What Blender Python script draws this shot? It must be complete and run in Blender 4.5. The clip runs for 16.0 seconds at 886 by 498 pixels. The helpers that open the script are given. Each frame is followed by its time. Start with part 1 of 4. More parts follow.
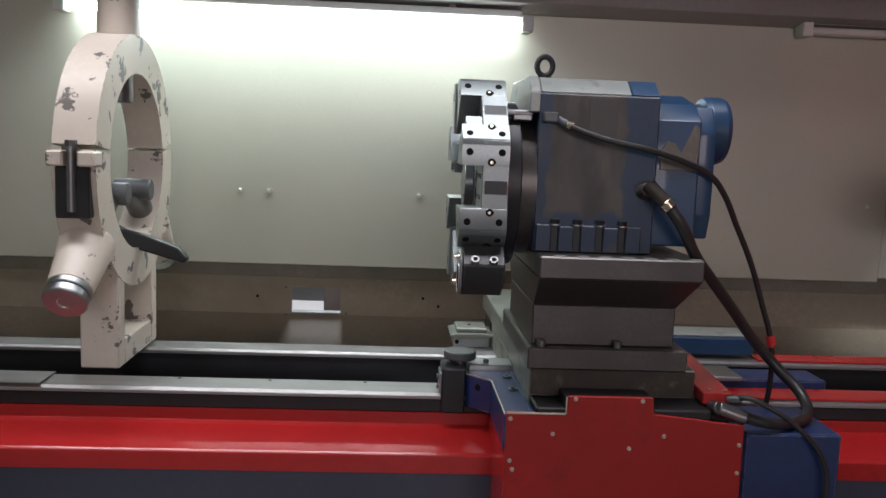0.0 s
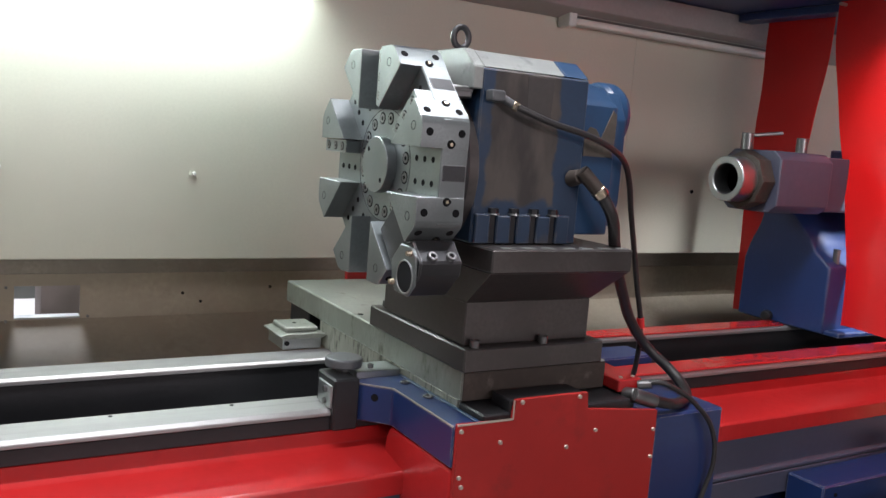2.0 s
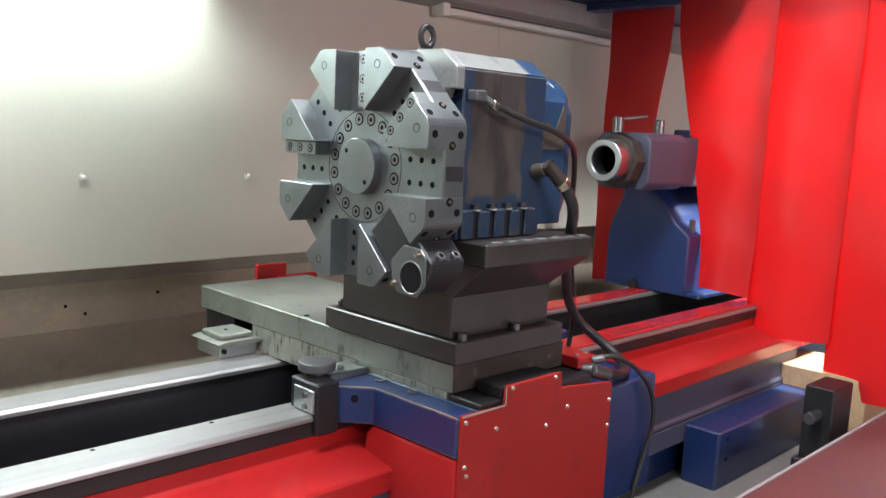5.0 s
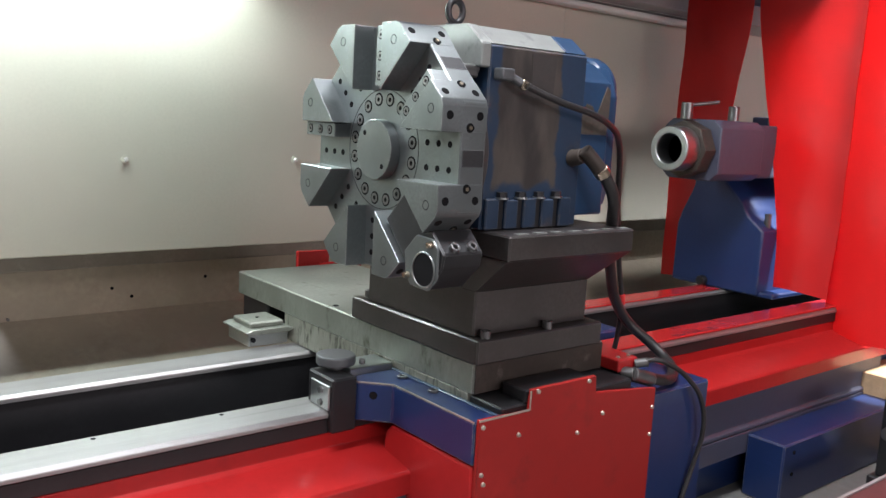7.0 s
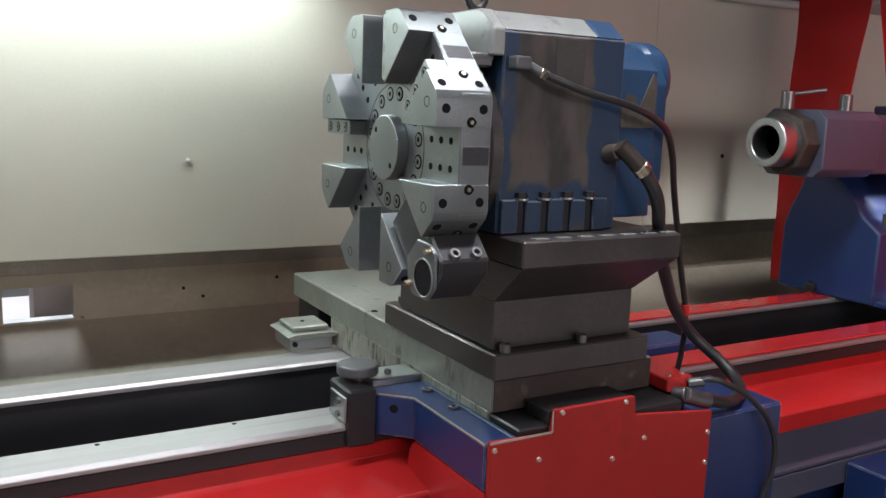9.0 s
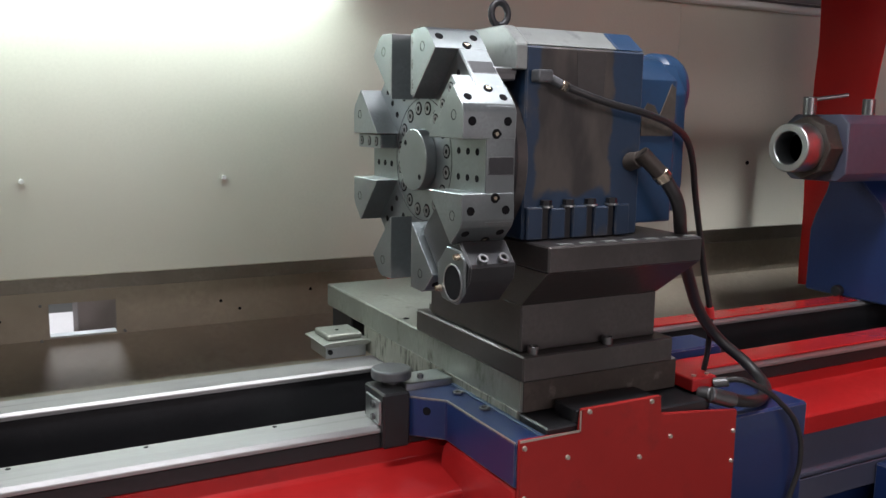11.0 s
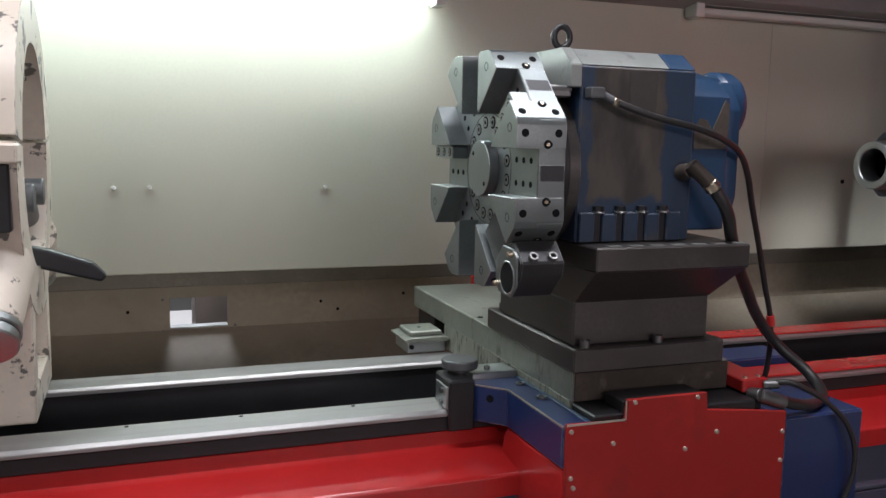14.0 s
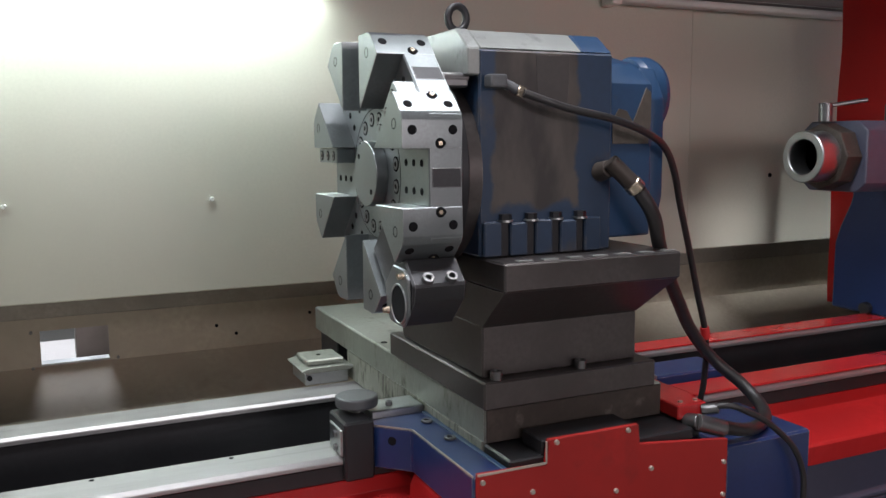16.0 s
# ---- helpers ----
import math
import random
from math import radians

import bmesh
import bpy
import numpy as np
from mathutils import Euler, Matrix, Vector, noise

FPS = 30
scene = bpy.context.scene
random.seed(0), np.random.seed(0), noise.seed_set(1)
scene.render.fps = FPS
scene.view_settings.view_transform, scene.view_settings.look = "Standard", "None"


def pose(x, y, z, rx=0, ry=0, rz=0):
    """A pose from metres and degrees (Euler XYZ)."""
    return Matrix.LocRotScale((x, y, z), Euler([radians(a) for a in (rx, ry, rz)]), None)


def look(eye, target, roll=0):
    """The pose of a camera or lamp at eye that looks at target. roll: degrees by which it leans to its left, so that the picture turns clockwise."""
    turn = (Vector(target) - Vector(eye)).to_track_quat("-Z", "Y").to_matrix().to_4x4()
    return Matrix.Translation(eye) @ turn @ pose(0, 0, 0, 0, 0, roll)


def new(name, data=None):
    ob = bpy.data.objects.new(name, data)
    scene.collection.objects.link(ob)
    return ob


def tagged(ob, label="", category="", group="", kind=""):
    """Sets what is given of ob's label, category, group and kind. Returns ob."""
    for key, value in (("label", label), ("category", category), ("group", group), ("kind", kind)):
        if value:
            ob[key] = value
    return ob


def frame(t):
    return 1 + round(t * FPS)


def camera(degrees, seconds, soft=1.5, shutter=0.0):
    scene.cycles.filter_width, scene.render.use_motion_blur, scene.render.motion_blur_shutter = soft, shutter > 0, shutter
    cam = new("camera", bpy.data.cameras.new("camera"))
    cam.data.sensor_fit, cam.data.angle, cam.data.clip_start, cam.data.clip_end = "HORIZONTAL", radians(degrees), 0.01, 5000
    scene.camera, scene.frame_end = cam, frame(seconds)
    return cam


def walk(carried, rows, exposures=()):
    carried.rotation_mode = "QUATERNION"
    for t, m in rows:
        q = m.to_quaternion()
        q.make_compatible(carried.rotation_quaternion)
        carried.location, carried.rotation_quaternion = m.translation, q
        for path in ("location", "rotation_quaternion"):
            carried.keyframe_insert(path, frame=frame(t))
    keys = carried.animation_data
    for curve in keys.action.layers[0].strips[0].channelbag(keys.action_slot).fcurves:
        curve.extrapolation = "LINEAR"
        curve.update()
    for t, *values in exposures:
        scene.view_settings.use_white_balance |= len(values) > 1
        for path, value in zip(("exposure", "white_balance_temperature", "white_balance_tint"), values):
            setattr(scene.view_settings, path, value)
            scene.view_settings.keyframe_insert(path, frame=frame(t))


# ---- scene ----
EXPOSURES = [(t, stops, 6050, 10) for t, stops in (
    (0.0, -0.4), (1.0, -0.12), (2.0, 0.4), (2.5, 0.35), (3.0, 0.72), (5.5, 0.75), (7.0, 0.5), (8.0, 0.35), (9.0, 0.3), (10.0, 0.2), (12.5, -0.25), (13.5, -0.5), (14.0, -0.18), (15.0, 0.38), (15.5, 0.36), (16.0, 0.08))]
cam = camera(55.01, 16.0)
ROWS = [  # seconds, eye, yaw, pitch, roll
    (0, 0.056, -0.233, 1.395, -3.42, -7.08, 2.26),
    (0.5, 0.022, -0.043, 1.383, -5.90, -7.01, 3.54),
    (1, -0.178, 0.098, 1.392, -16.21, -6.46, 2.88),
    (1.5, -0.459, 0.183, 1.382, -26.59, -6.74, 3.34),
    (2, -0.695, 0.312, 1.362, -30.74, -7.36, 4.42),
    (2.5, -0.897, 0.491, 1.353, -36.26, -6.46, 4.18),
    (3, -1.005, 0.572, 1.363, -44.58, -6.24, 1.73),
    (5.5, -1.127, 0.600, 1.384, -45.31, -8.20, 2.96),
    (6, -1.046, 0.602, 1.377, -43.65, -8.48, 3.05),
    (6.5, -0.973, 0.603, 1.375, -41.36, -8.82, 3.15),
    (7, -0.902, 0.597, 1.375, -39.46, -8.95, 3.28),
    (7.5, -0.814, 0.594, 1.375, -36.65, -9.19, 3.04),
    (8, -0.716, 0.596, 1.376, -35.48, -9.29, 2.96),
    (8.5, -0.618, 0.599, 1.380, -34.28, -9.47, 2.92),
    (9, -0.575, 0.563, 1.380, -30.02, -9.53, 2.13),
    (9.5, -0.537, 0.504, 1.373, -28.71, -9.11, 1.25),
    (10, -0.548, 0.499, 1.371, -28.35, -8.89, 0.96),
    (12.5, -0.698, 0.424, 1.391, -26.10, -7.71, 1.22),
    (13, -0.653, 0.376, 1.371, -21.36, -7.21, 0.83),
    (13.5, -0.612, 0.296, 1.372, -20.21, -7.20, 0.84),
    (14, -0.593, 0.234, 1.360, -20.21, -7.42, 1.14),
    (14.5, -0.503, 0.363, 1.323, -23.31, -7.31, 0.42),
    (15, -0.414, 0.519, 1.289, -26.19, -7.31, 0.39),
    (15.5, -0.368, 0.591, 1.294, -25.87, -7.08, 0.05),
    (16, -0.374, 0.505, 1.352, -24.68, -7.15, -0.46),
]
walk(cam, [(t, pose(x, y, z, 90 + pitch, 0, yaw) @ pose(0, 0, 0, 0, 0, roll)) for t, x, y, z, yaw, pitch, roll in ROWS], EXPOSURES)
# ---- world and large lights ----
world = bpy.data.worlds.new("hall_air")
scene.world = world
world.use_nodes = True
bg = world.node_tree.nodes["Background"]
bg.inputs["Color"].default_value = (0.80, 0.86, 1.0, 1)
bg.inputs["Strength"].default_value = 0.07


def area_lamp(name, place, target, width, height, watts, colour):
    data = bpy.data.lights.new(name, "AREA")
    data.shape, data.size, data.size_y, data.energy, data.color = "RECTANGLE", width, height, watts, colour
    ob = new(name, data)
    ob.matrix_world = look(place, target)
    return ob


# hall luminaire over the aisle in front of the machine
area_lamp("aisle_light", (-0.3, 1.85, 3.7), (-0.3, 1.851, 0.9), 4.0, 0.45, 140, (1.0, 0.95, 0.94))
# unseen low lamp across the aisle, added to lighten the rear guard
area_lamp("bay_fill", (1.6, -6.3, 2.3), (2.4, 3.6, 1.7), 4.0, 1.2, 165, (1.0, 0.84, 0.82))
# unseen lamp, added as soft bounced fill that lifts the darks
area_lamp("hall_fill", (-3.5, -4.0, 5.0), (-3.0, -3.5, 0.0), 3.0, 1.0, 120, (1.0, 0.90, 0.89))
# hall luminaires beyond the curtains and behind the machine
area_lamp("end_light", (3.8, 1.9, 3.1), (3.15, 2.2, 1.0), 1.2, 0.5, 260, (1.0, 0.97, 0.94))
area_lamp("rear_light", (-0.29, 5.9, 2.5), (-0.28, 4.05, 0.55), 0.7, 0.9, 60, (1.0, 0.98, 1.0))
# the burning tubes in the machine's own strip lamp
area_lamp("tube_light", (-0.35, 3.58, 1.915), (-0.35, 3.05, 1.2), 2.0, 0.07, 17.0, (0.90, 1.0, 0.94))
area_lamp("tube_wash", (-0.35, 3.65, 1.885), (-0.35, 3.77, 1.2), 2.0, 0.05, 2.0, (0.88, 1.0, 0.93))


# ---- materials ----
def material(name, colour, rough=0.5, metal=0.0, var=0.12, scale=6.0, grain=60.0, bump=0.05, stain=None, stain_at=0.62,
             stain_scale=5.0, stain_soft=0.06, stain_rough=None, stretch=(1, 1, 1), coat=0.0, spec=0.5):
    """Paint, steel or sheet: a base colour that varies at two scales, fine relief, and stains or chips of their own shape."""
    mat = bpy.data.materials.new(name)
    mat.use_nodes = True
    n, l = mat.node_tree.nodes, mat.node_tree.links
    b = n["Principled BSDF"]
    co = n.new("ShaderNodeTexCoord")
    mp = n.new("ShaderNodeMapping")
    mp.inputs["Scale"].default_value = stretch
    l.new(co.outputs["Object"], mp.inputs["Vector"])

    def noise_of(s, detail, rough_n=0.55):
        t = n.new("ShaderNodeTexNoise")
        t.inputs["Scale"].default_value, t.inputs["Detail"].default_value, t.inputs["Roughness"].default_value = s, detail, rough_n
        l.new(mp.outputs["Vector"], t.inputs["Vector"])
        return t.outputs["Fac"]

    def mixed(fac, a, c):
        m = n.new("ShaderNodeMix")
        m.data_type = "RGBA"
        l.new(fac, m.inputs[0])
        for k, v in ((6, a), (7, c)):
            if isinstance(v, tuple):
                m.inputs[k].default_value = (*v, 1)
            else:
                l.new(v, m.inputs[k])
        return m.outputs[2]

    def ramp(fac, a, c):
        r = n.new("ShaderNodeMapRange")
        r.inputs["From Min"].default_value, r.inputs["From Max"].default_value = a, c
        l.new(fac, r.inputs["Value"])
        return r.outputs["Result"]

    lo, hi = tuple(v * (1 - var) for v in colour), tuple(min(1, v * (1 + var)) for v in colour)
    broad, fine = noise_of(scale, 4), noise_of(grain, 3)
    col = mixed(ramp(broad, 0.3, 0.7), lo, hi)
    col = mixed(ramp(fine, 0.35, 0.75), col, tuple(v * (1 - 0.6 * var) for v in colour))
    rr = n.new("ShaderNodeMapRange")
    rr.inputs["To Min"].default_value, rr.inputs["To Max"].default_value = max(0.03, rough - 0.09), min(1, rough + 0.09)
    l.new(broad, rr.inputs["Value"])
    rough_out = rr.outputs["Result"]
    if stain:
        mask = ramp(noise_of(stain_scale, 6, 0.62), stain_at, stain_at + stain_soft)
        col = mixed(mask, col, stain)
        if stain_rough is not None:
            m = n.new("ShaderNodeMix")
            l.new(mask, m.inputs[0])
            l.new(rough_out, m.inputs[2])
            m.inputs[3].default_value = stain_rough
            rough_out = m.outputs[0]
    l.new(col, b.inputs["Base Color"])
    l.new(rough_out, b.inputs["Roughness"])
    b.inputs["Metallic"].default_value, b.inputs["Coat Weight"].default_value = metal, coat
    b.inputs["Specular IOR Level"].default_value = spec
    bp = n.new("ShaderNodeBump")
    bp.inputs["Strength"].default_value, bp.inputs["Distance"].default_value = bump, 0.004
    l.new(fine, bp.inputs["Height"])
    l.new(bp.outputs["Normal"], b.inputs["Normal"])
    return mat


def glowing(name, colour, strength):
    mat = bpy.data.materials.new(name)
    mat.use_nodes = True
    b = mat.node_tree.nodes["Principled BSDF"]
    b.inputs["Base Color"].default_value = (0.9, 0.9, 0.9, 1)
    b.inputs["Emission Color"].default_value, b.inputs["Emission Strength"].default_value = (*colour, 1), strength
    return mat


CREAM = material("cream_sheet_paint", (0.552, 0.545, 0.455), 0.33, var=0.05, scale=1.6, grain=90, bump=0.04, stain=(0.30, 0.27, 0.19), stain_at=0.80, stain_scale=9)
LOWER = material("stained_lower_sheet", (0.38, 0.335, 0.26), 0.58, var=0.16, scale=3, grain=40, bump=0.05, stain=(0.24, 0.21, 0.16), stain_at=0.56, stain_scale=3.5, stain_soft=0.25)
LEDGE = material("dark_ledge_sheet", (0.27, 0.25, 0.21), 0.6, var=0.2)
STEEL = material("ground_steel", (0.43, 0.45, 0.45), 0.36, 1.0, var=0.10, scale=9, grain=140, bump=0.03, stain=(0.22, 0.22, 0.22), stain_at=0.68, stain_scale=7, stain_soft=0.2)
DISC = material("turret_steel", (0.205, 0.228, 0.230), 0.33, 0.75, var=0.16, scale=11, grain=160, bump=0.03, stain=(0.20, 0.23, 0.24), stain_at=0.60, stain_scale=10, stain_soft=0.25)
RAIL = material("worn_bed_way", (0.33, 0.325, 0.32), 0.42, 0.75, var=0.14, scale=5, grain=120, bump=0.02, stain=(0.24, 0.235, 0.23), stain_at=0.58, stain_scale=6, stain_soft=0.14, stretch=(0.35, 6, 3))
PLATE = material("oily_cast_slide", (0.25, 0.265, 0.23), 0.42, 0.6, var=0.22, scale=7, grain=80, bump=0.08, stain=(0.11, 0.11, 0.085), stain_at=0.60, stain_scale=18, stain_soft=0.12, stretch=(1, 1, 0.5))
SADDLE = material("greasy_cast_saddle", (0.28, 0.285, 0.24), 0.5, 0.45, var=0.25, scale=14, grain=60, bump=0.15, stain=(0.07, 0.07, 0.055), stain_at=0.52, stain_scale=22, stain_soft=0.12, stretch=(1, 2.2, 0.6))
POST = material("dark_post_casting", (0.105, 0.095, 0.091), 0.37, 0.75, var=0.18, scale=6, grain=80, bump=0.05, stain=(0.085, 0.075, 0.072), stain_at=0.60, stain_scale=6, stain_soft=0.2)
# rust tone with the shade under the post flange put into its base colour
SHADED_RUST = material("shade_darkened_rust", (0.055, 0.044, 0.036), 0.55, 0.3, var=0.3, scale=12, grain=70, bump=0.12, stain=(0.11, 0.095, 0.08), stain_at=0.6, stain_scale=18, stain_soft=0.1)
BLACK = material("black_oxide", (0.022, 0.022, 0.024), 0.42, 0.3, var=0.2)
# for discs that stand for holes; the shade inside is put into the colour
HOLE = material("dark_hole", (0.010, 0.010, 0.011), 0.9, var=0.1, spec=0.1)
BLUE = material("blue_enamel", (0.014, 0.046, 0.108), 0.40, var=0.14, scale=5, grain=50, bump=0.05, stain=(0.035, 0.045, 0.07), stain_at=0.66, stain_scale=8, stain_soft=0.1, coat=0.2)
NAVY = material("navy_enamel", (0.010, 0.027, 0.105), 0.40, var=0.14, scale=5, grain=60, bump=0.05, stain=(0.14, 0.16, 0.24), stain_at=0.74, stain_scale=13, stain_soft=0.05, coat=0.2)
BARE = material("bare_worn_patch", (0.12, 0.105, 0.088), 0.38, 0.35, var=0.28, scale=9, grain=70, bump=0.06, stain=(0.045, 0.037, 0.032), stain_at=0.54, stain_scale=7, stain_soft=0.22)
TOPCAP = material("scuffed_light_top", (0.27, 0.285, 0.27), 0.42, 0.35, var=0.14, scale=10, grain=80, bump=0.06, stain=(0.13, 0.14, 0.135), stain_at=0.56, stain_scale=13, stain_soft=0.14)
RED = material("red_enamel", (0.42, 0.018, 0.018), 0.24, var=0.12, scale=3, grain=40, bump=0.03, stain=(0.26, 0.016, 0.015), stain_at=0.62, stain_scale=4, stain_soft=0.25, coat=0.15)
APRON = material("red_apron_sheet", (0.34, 0.018, 0.015), 0.46, var=0.16, scale=3, grain=30, bump=0.06, stain=(0.17, 0.018, 0.015), stain_at=0.57, stain_scale=7, stain_soft=0.22, spec=0.3)
CURTAIN = material("red_coated_fabric", (0.66, 0.022, 0.022), 0.42, var=0.07, scale=2, grain=90, bump=0.03, stain=(0.46, 0.018, 0.02), stain_at=0.66, stain_scale=2.5, stain_soft=0.3)
IVORY = material("chipped_ivory_paint", (0.60, 0.53, 0.45), 0.42, var=0.08, scale=6, grain=50, bump=0.06, stain=(0.13, 0.115, 0.10), stain_at=0.59, stain_scale=10, stain_soft=0.02, stain_rough=0.5)
BASEGREY = material("grey_blue_bed_sheet", (0.06, 0.064, 0.095), 0.42, var=0.14, scale=3, grain=40, bump=0.04)
RUBBER = material("black_rubber_hose", (0.022, 0.021, 0.021), 0.42, var=0.2, scale=30, grain=200, bump=0.12)
KNOB = material("worn_dark_knob", (0.11, 0.115, 0.12), 0.45, 0.4, var=0.2, scale=20, grain=120, bump=0.06)
BOLT = material("dull_bolt_steel", (0.20, 0.20, 0.20), 0.36, 0.9, var=0.15, scale=30)
SCREW = material("zinc_screw_head", (0.58, 0.53, 0.45), 0.35, 0.8, var=0.1, scale=40)
SOCKET = material("brass_fitting", (0.55, 0.47, 0.36), 0.26, 1.0, var=0.12, scale=30)
WHITE = material("white_lamp_housing", (0.70, 0.70, 0.66), 0.4, var=0.05)
BEAM = material("grey_wall_beam", (0.30, 0.28, 0.27), 0.5, var=0.12, scale=4)
HALL = material("hall_wall_paint", (0.52, 0.52, 0.50), 0.7, var=0.06, scale=1)
FLOOR = material("oiled_concrete", (0.18, 0.18, 0.17), 0.55, var=0.2, scale=2, grain=30, bump=0.1)
WOOD = material("raw_pine", (0.52, 0.36, 0.20), 0.6, var=0.18, scale=3, grain=30, bump=0.1, stretch=(1, 9, 9))
MAROON = material("maroon_ledge_paint", (0.13, 0.045, 0.045), 0.5, var=0.16, scale=4)
CABLERED = material("red_cable_tie", (0.6, 0.03, 0.03), 0.4, var=0.05)
HOUSING = material("dull_blue_housing", (0.013, 0.033, 0.070), 0.46, var=0.16, scale=5, grain=60, bump=0.05, stain=(0.05, 0.05, 0.055), stain_at=0.60, stain_scale=6, stain_soft=0.12)
TAG = material("dark_old_paint", (0.048, 0.043, 0.040), 0.45, var=0.2, scale=8)
HOLDER = material("dark_holder_steel", (0.045, 0.046, 0.048), 0.45, 0.6, var=0.15, scale=12, grain=120, bump=0.04)
PAPER = material("white_card", (0.78, 0.76, 0.74), 0.7, var=0.06, scale=3)
GREYCARD = material("grey_card", (0.36, 0.32, 0.32), 0.7, var=0.12, scale=5)
KRAFT = material("brown_card", (0.36, 0.22, 0.13), 0.75, var=0.12, scale=4)
TUBE = glowing("lit_tube", (0.92, 1.0, 0.96), 14.0)


def wear_through(mat, centre, half, bare, dark):
    """Wears the paint of a material through to bare metal over a patch with a ragged border."""
    n, l = mat.node_tree.nodes, mat.node_tree.links
    b = n["Principled BSDF"]
    co = n.new("ShaderNodeTexCoord")
    sep = n.new("ShaderNodeSeparateXYZ")
    l.new(co.outputs["Object"], sep.inputs["Vector"])

    def calc(op, a, c=0.0):
        m = n.new("ShaderNodeMath")
        m.operation = op
        for k, v in enumerate((a, c)):
            if isinstance(v, float):
                m.inputs[k].default_value = v
            else:
                l.new(v, m.inputs[k])
        return m.outputs[0]

    def cloud(scale, detail, stretch):
        mp = n.new("ShaderNodeMapping")
        mp.inputs["Scale"].default_value = stretch
        l.new(co.outputs["Object"], mp.inputs["Vector"])
        t = n.new("ShaderNodeTexNoise")
        t.inputs["Scale"].default_value, t.inputs["Detail"].default_value = scale, detail
        l.new(mp.outputs["Vector"], t.inputs["Vector"])
        return t.outputs["Fac"]

    dx = calc("DIVIDE", calc("ABSOLUTE", calc("SUBTRACT", sep.outputs["X"], centre[0])), half[0])
    dz = calc("DIVIDE", calc("ABSOLUTE", calc("SUBTRACT", sep.outputs["Z"], centre[1])), half[1])
    edge = calc("ADD", calc("MAXIMUM", dx, dz), calc("MULTIPLY", calc("SUBTRACT", cloud(16.0, 5.0, (1, 1, 1)), 0.5), 0.55))
    mask = n.new("ShaderNodeMapRange")
    mask.inputs["From Min"].default_value, mask.inputs["From Max"].default_value = 1.02, 0.93
    l.new(edge, mask.inputs["Value"])
    tone = n.new("ShaderNodeMapRange")
    tone.inputs["From Min"].default_value, tone.inputs["From Max"].default_value = 0.40, 0.62
    l.new(cloud(9.0, 5.0, (1.6, 1, 0.6)), tone.inputs["Value"])
    metal = n.new("ShaderNodeMix")
    metal.data_type = "RGBA"
    l.new(tone.outputs["Result"], metal.inputs[0])
    metal.inputs[6].default_value, metal.inputs[7].default_value = (*bare, 1), (*dark, 1)
    mix = n.new("ShaderNodeMix")
    mix.data_type = "RGBA"
    l.new(mask.outputs["Result"], mix.inputs[0])
    l.new(b.inputs["Base Color"].links[0].from_socket, mix.inputs[6])
    l.new(metal.outputs[2], mix.inputs[7])
    l.new(mix.outputs[2], b.inputs["Base Color"])


def edge_wear(mat, worn, radius, rough=0.35, patchy=0.5):
    """Rubs the paint off along the edges of a thing, in an uneven line."""
    n, l = mat.node_tree.nodes, mat.node_tree.links
    b = n["Principled BSDF"]
    bev, geo, dot = n.new("ShaderNodeBevel"), n.new("ShaderNodeNewGeometry"), n.new("ShaderNodeVectorMath")
    bev.samples = 4
    bev.inputs["Radius"].default_value = radius
    dot.operation = "DOT_PRODUCT"
    l.new(bev.outputs["Normal"], dot.inputs[0])
    l.new(geo.outputs["True Normal"], dot.inputs[1])
    edge = n.new("ShaderNodeMapRange")
    edge.inputs["From Min"].default_value, edge.inputs["From Max"].default_value = 0.985, 0.86
    l.new(dot.outputs["Value"], edge.inputs["Value"])
    co, cloud, gaps, both = n.new("ShaderNodeTexCoord"), n.new("ShaderNodeTexNoise"), n.new("ShaderNodeMapRange"), n.new("ShaderNodeMath")
    cloud.inputs["Scale"].default_value, cloud.inputs["Detail"].default_value = 34.0, 4.0
    l.new(co.outputs["Object"], cloud.inputs["Vector"])
    gaps.inputs["From Min"].default_value, gaps.inputs["From Max"].default_value = patchy - 0.12, patchy + 0.08
    l.new(cloud.outputs["Fac"], gaps.inputs["Value"])
    both.operation = "MULTIPLY"
    l.new(edge.outputs["Result"], both.inputs[0])
    l.new(gaps.outputs["Result"], both.inputs[1])
    mix, mixr = n.new("ShaderNodeMix"), n.new("ShaderNodeMix")
    mix.data_type = "RGBA"
    l.new(both.outputs[0], mix.inputs[0])
    l.new(b.inputs["Base Color"].links[0].from_socket, mix.inputs[6])
    mix.inputs[7].default_value = (*worn, 1)
    l.new(mix.outputs[2], b.inputs["Base Color"])
    l.new(both.outputs[0], mixr.inputs[0])
    l.new(b.inputs["Roughness"].links[0].from_socket, mixr.inputs[2])
    mixr.inputs[3].default_value = rough
    l.new(mixr.outputs[0], b.inputs["Roughness"])


def translucent(mat, colour, share):
    """Lets light through thin coated cloth."""
    n, l = mat.node_tree.nodes, mat.node_tree.links
    tr = n.new("ShaderNodeBsdfTranslucent")
    tr.inputs["Color"].default_value = (*colour, 1)
    mix = n.new("ShaderNodeMixShader")
    mix.inputs[0].default_value = share
    l.new(n["Principled BSDF"].outputs[0], mix.inputs[1])
    l.new(tr.outputs[0], mix.inputs[2])
    l.new(mix.outputs[0], n["Material Output"].inputs["Surface"])


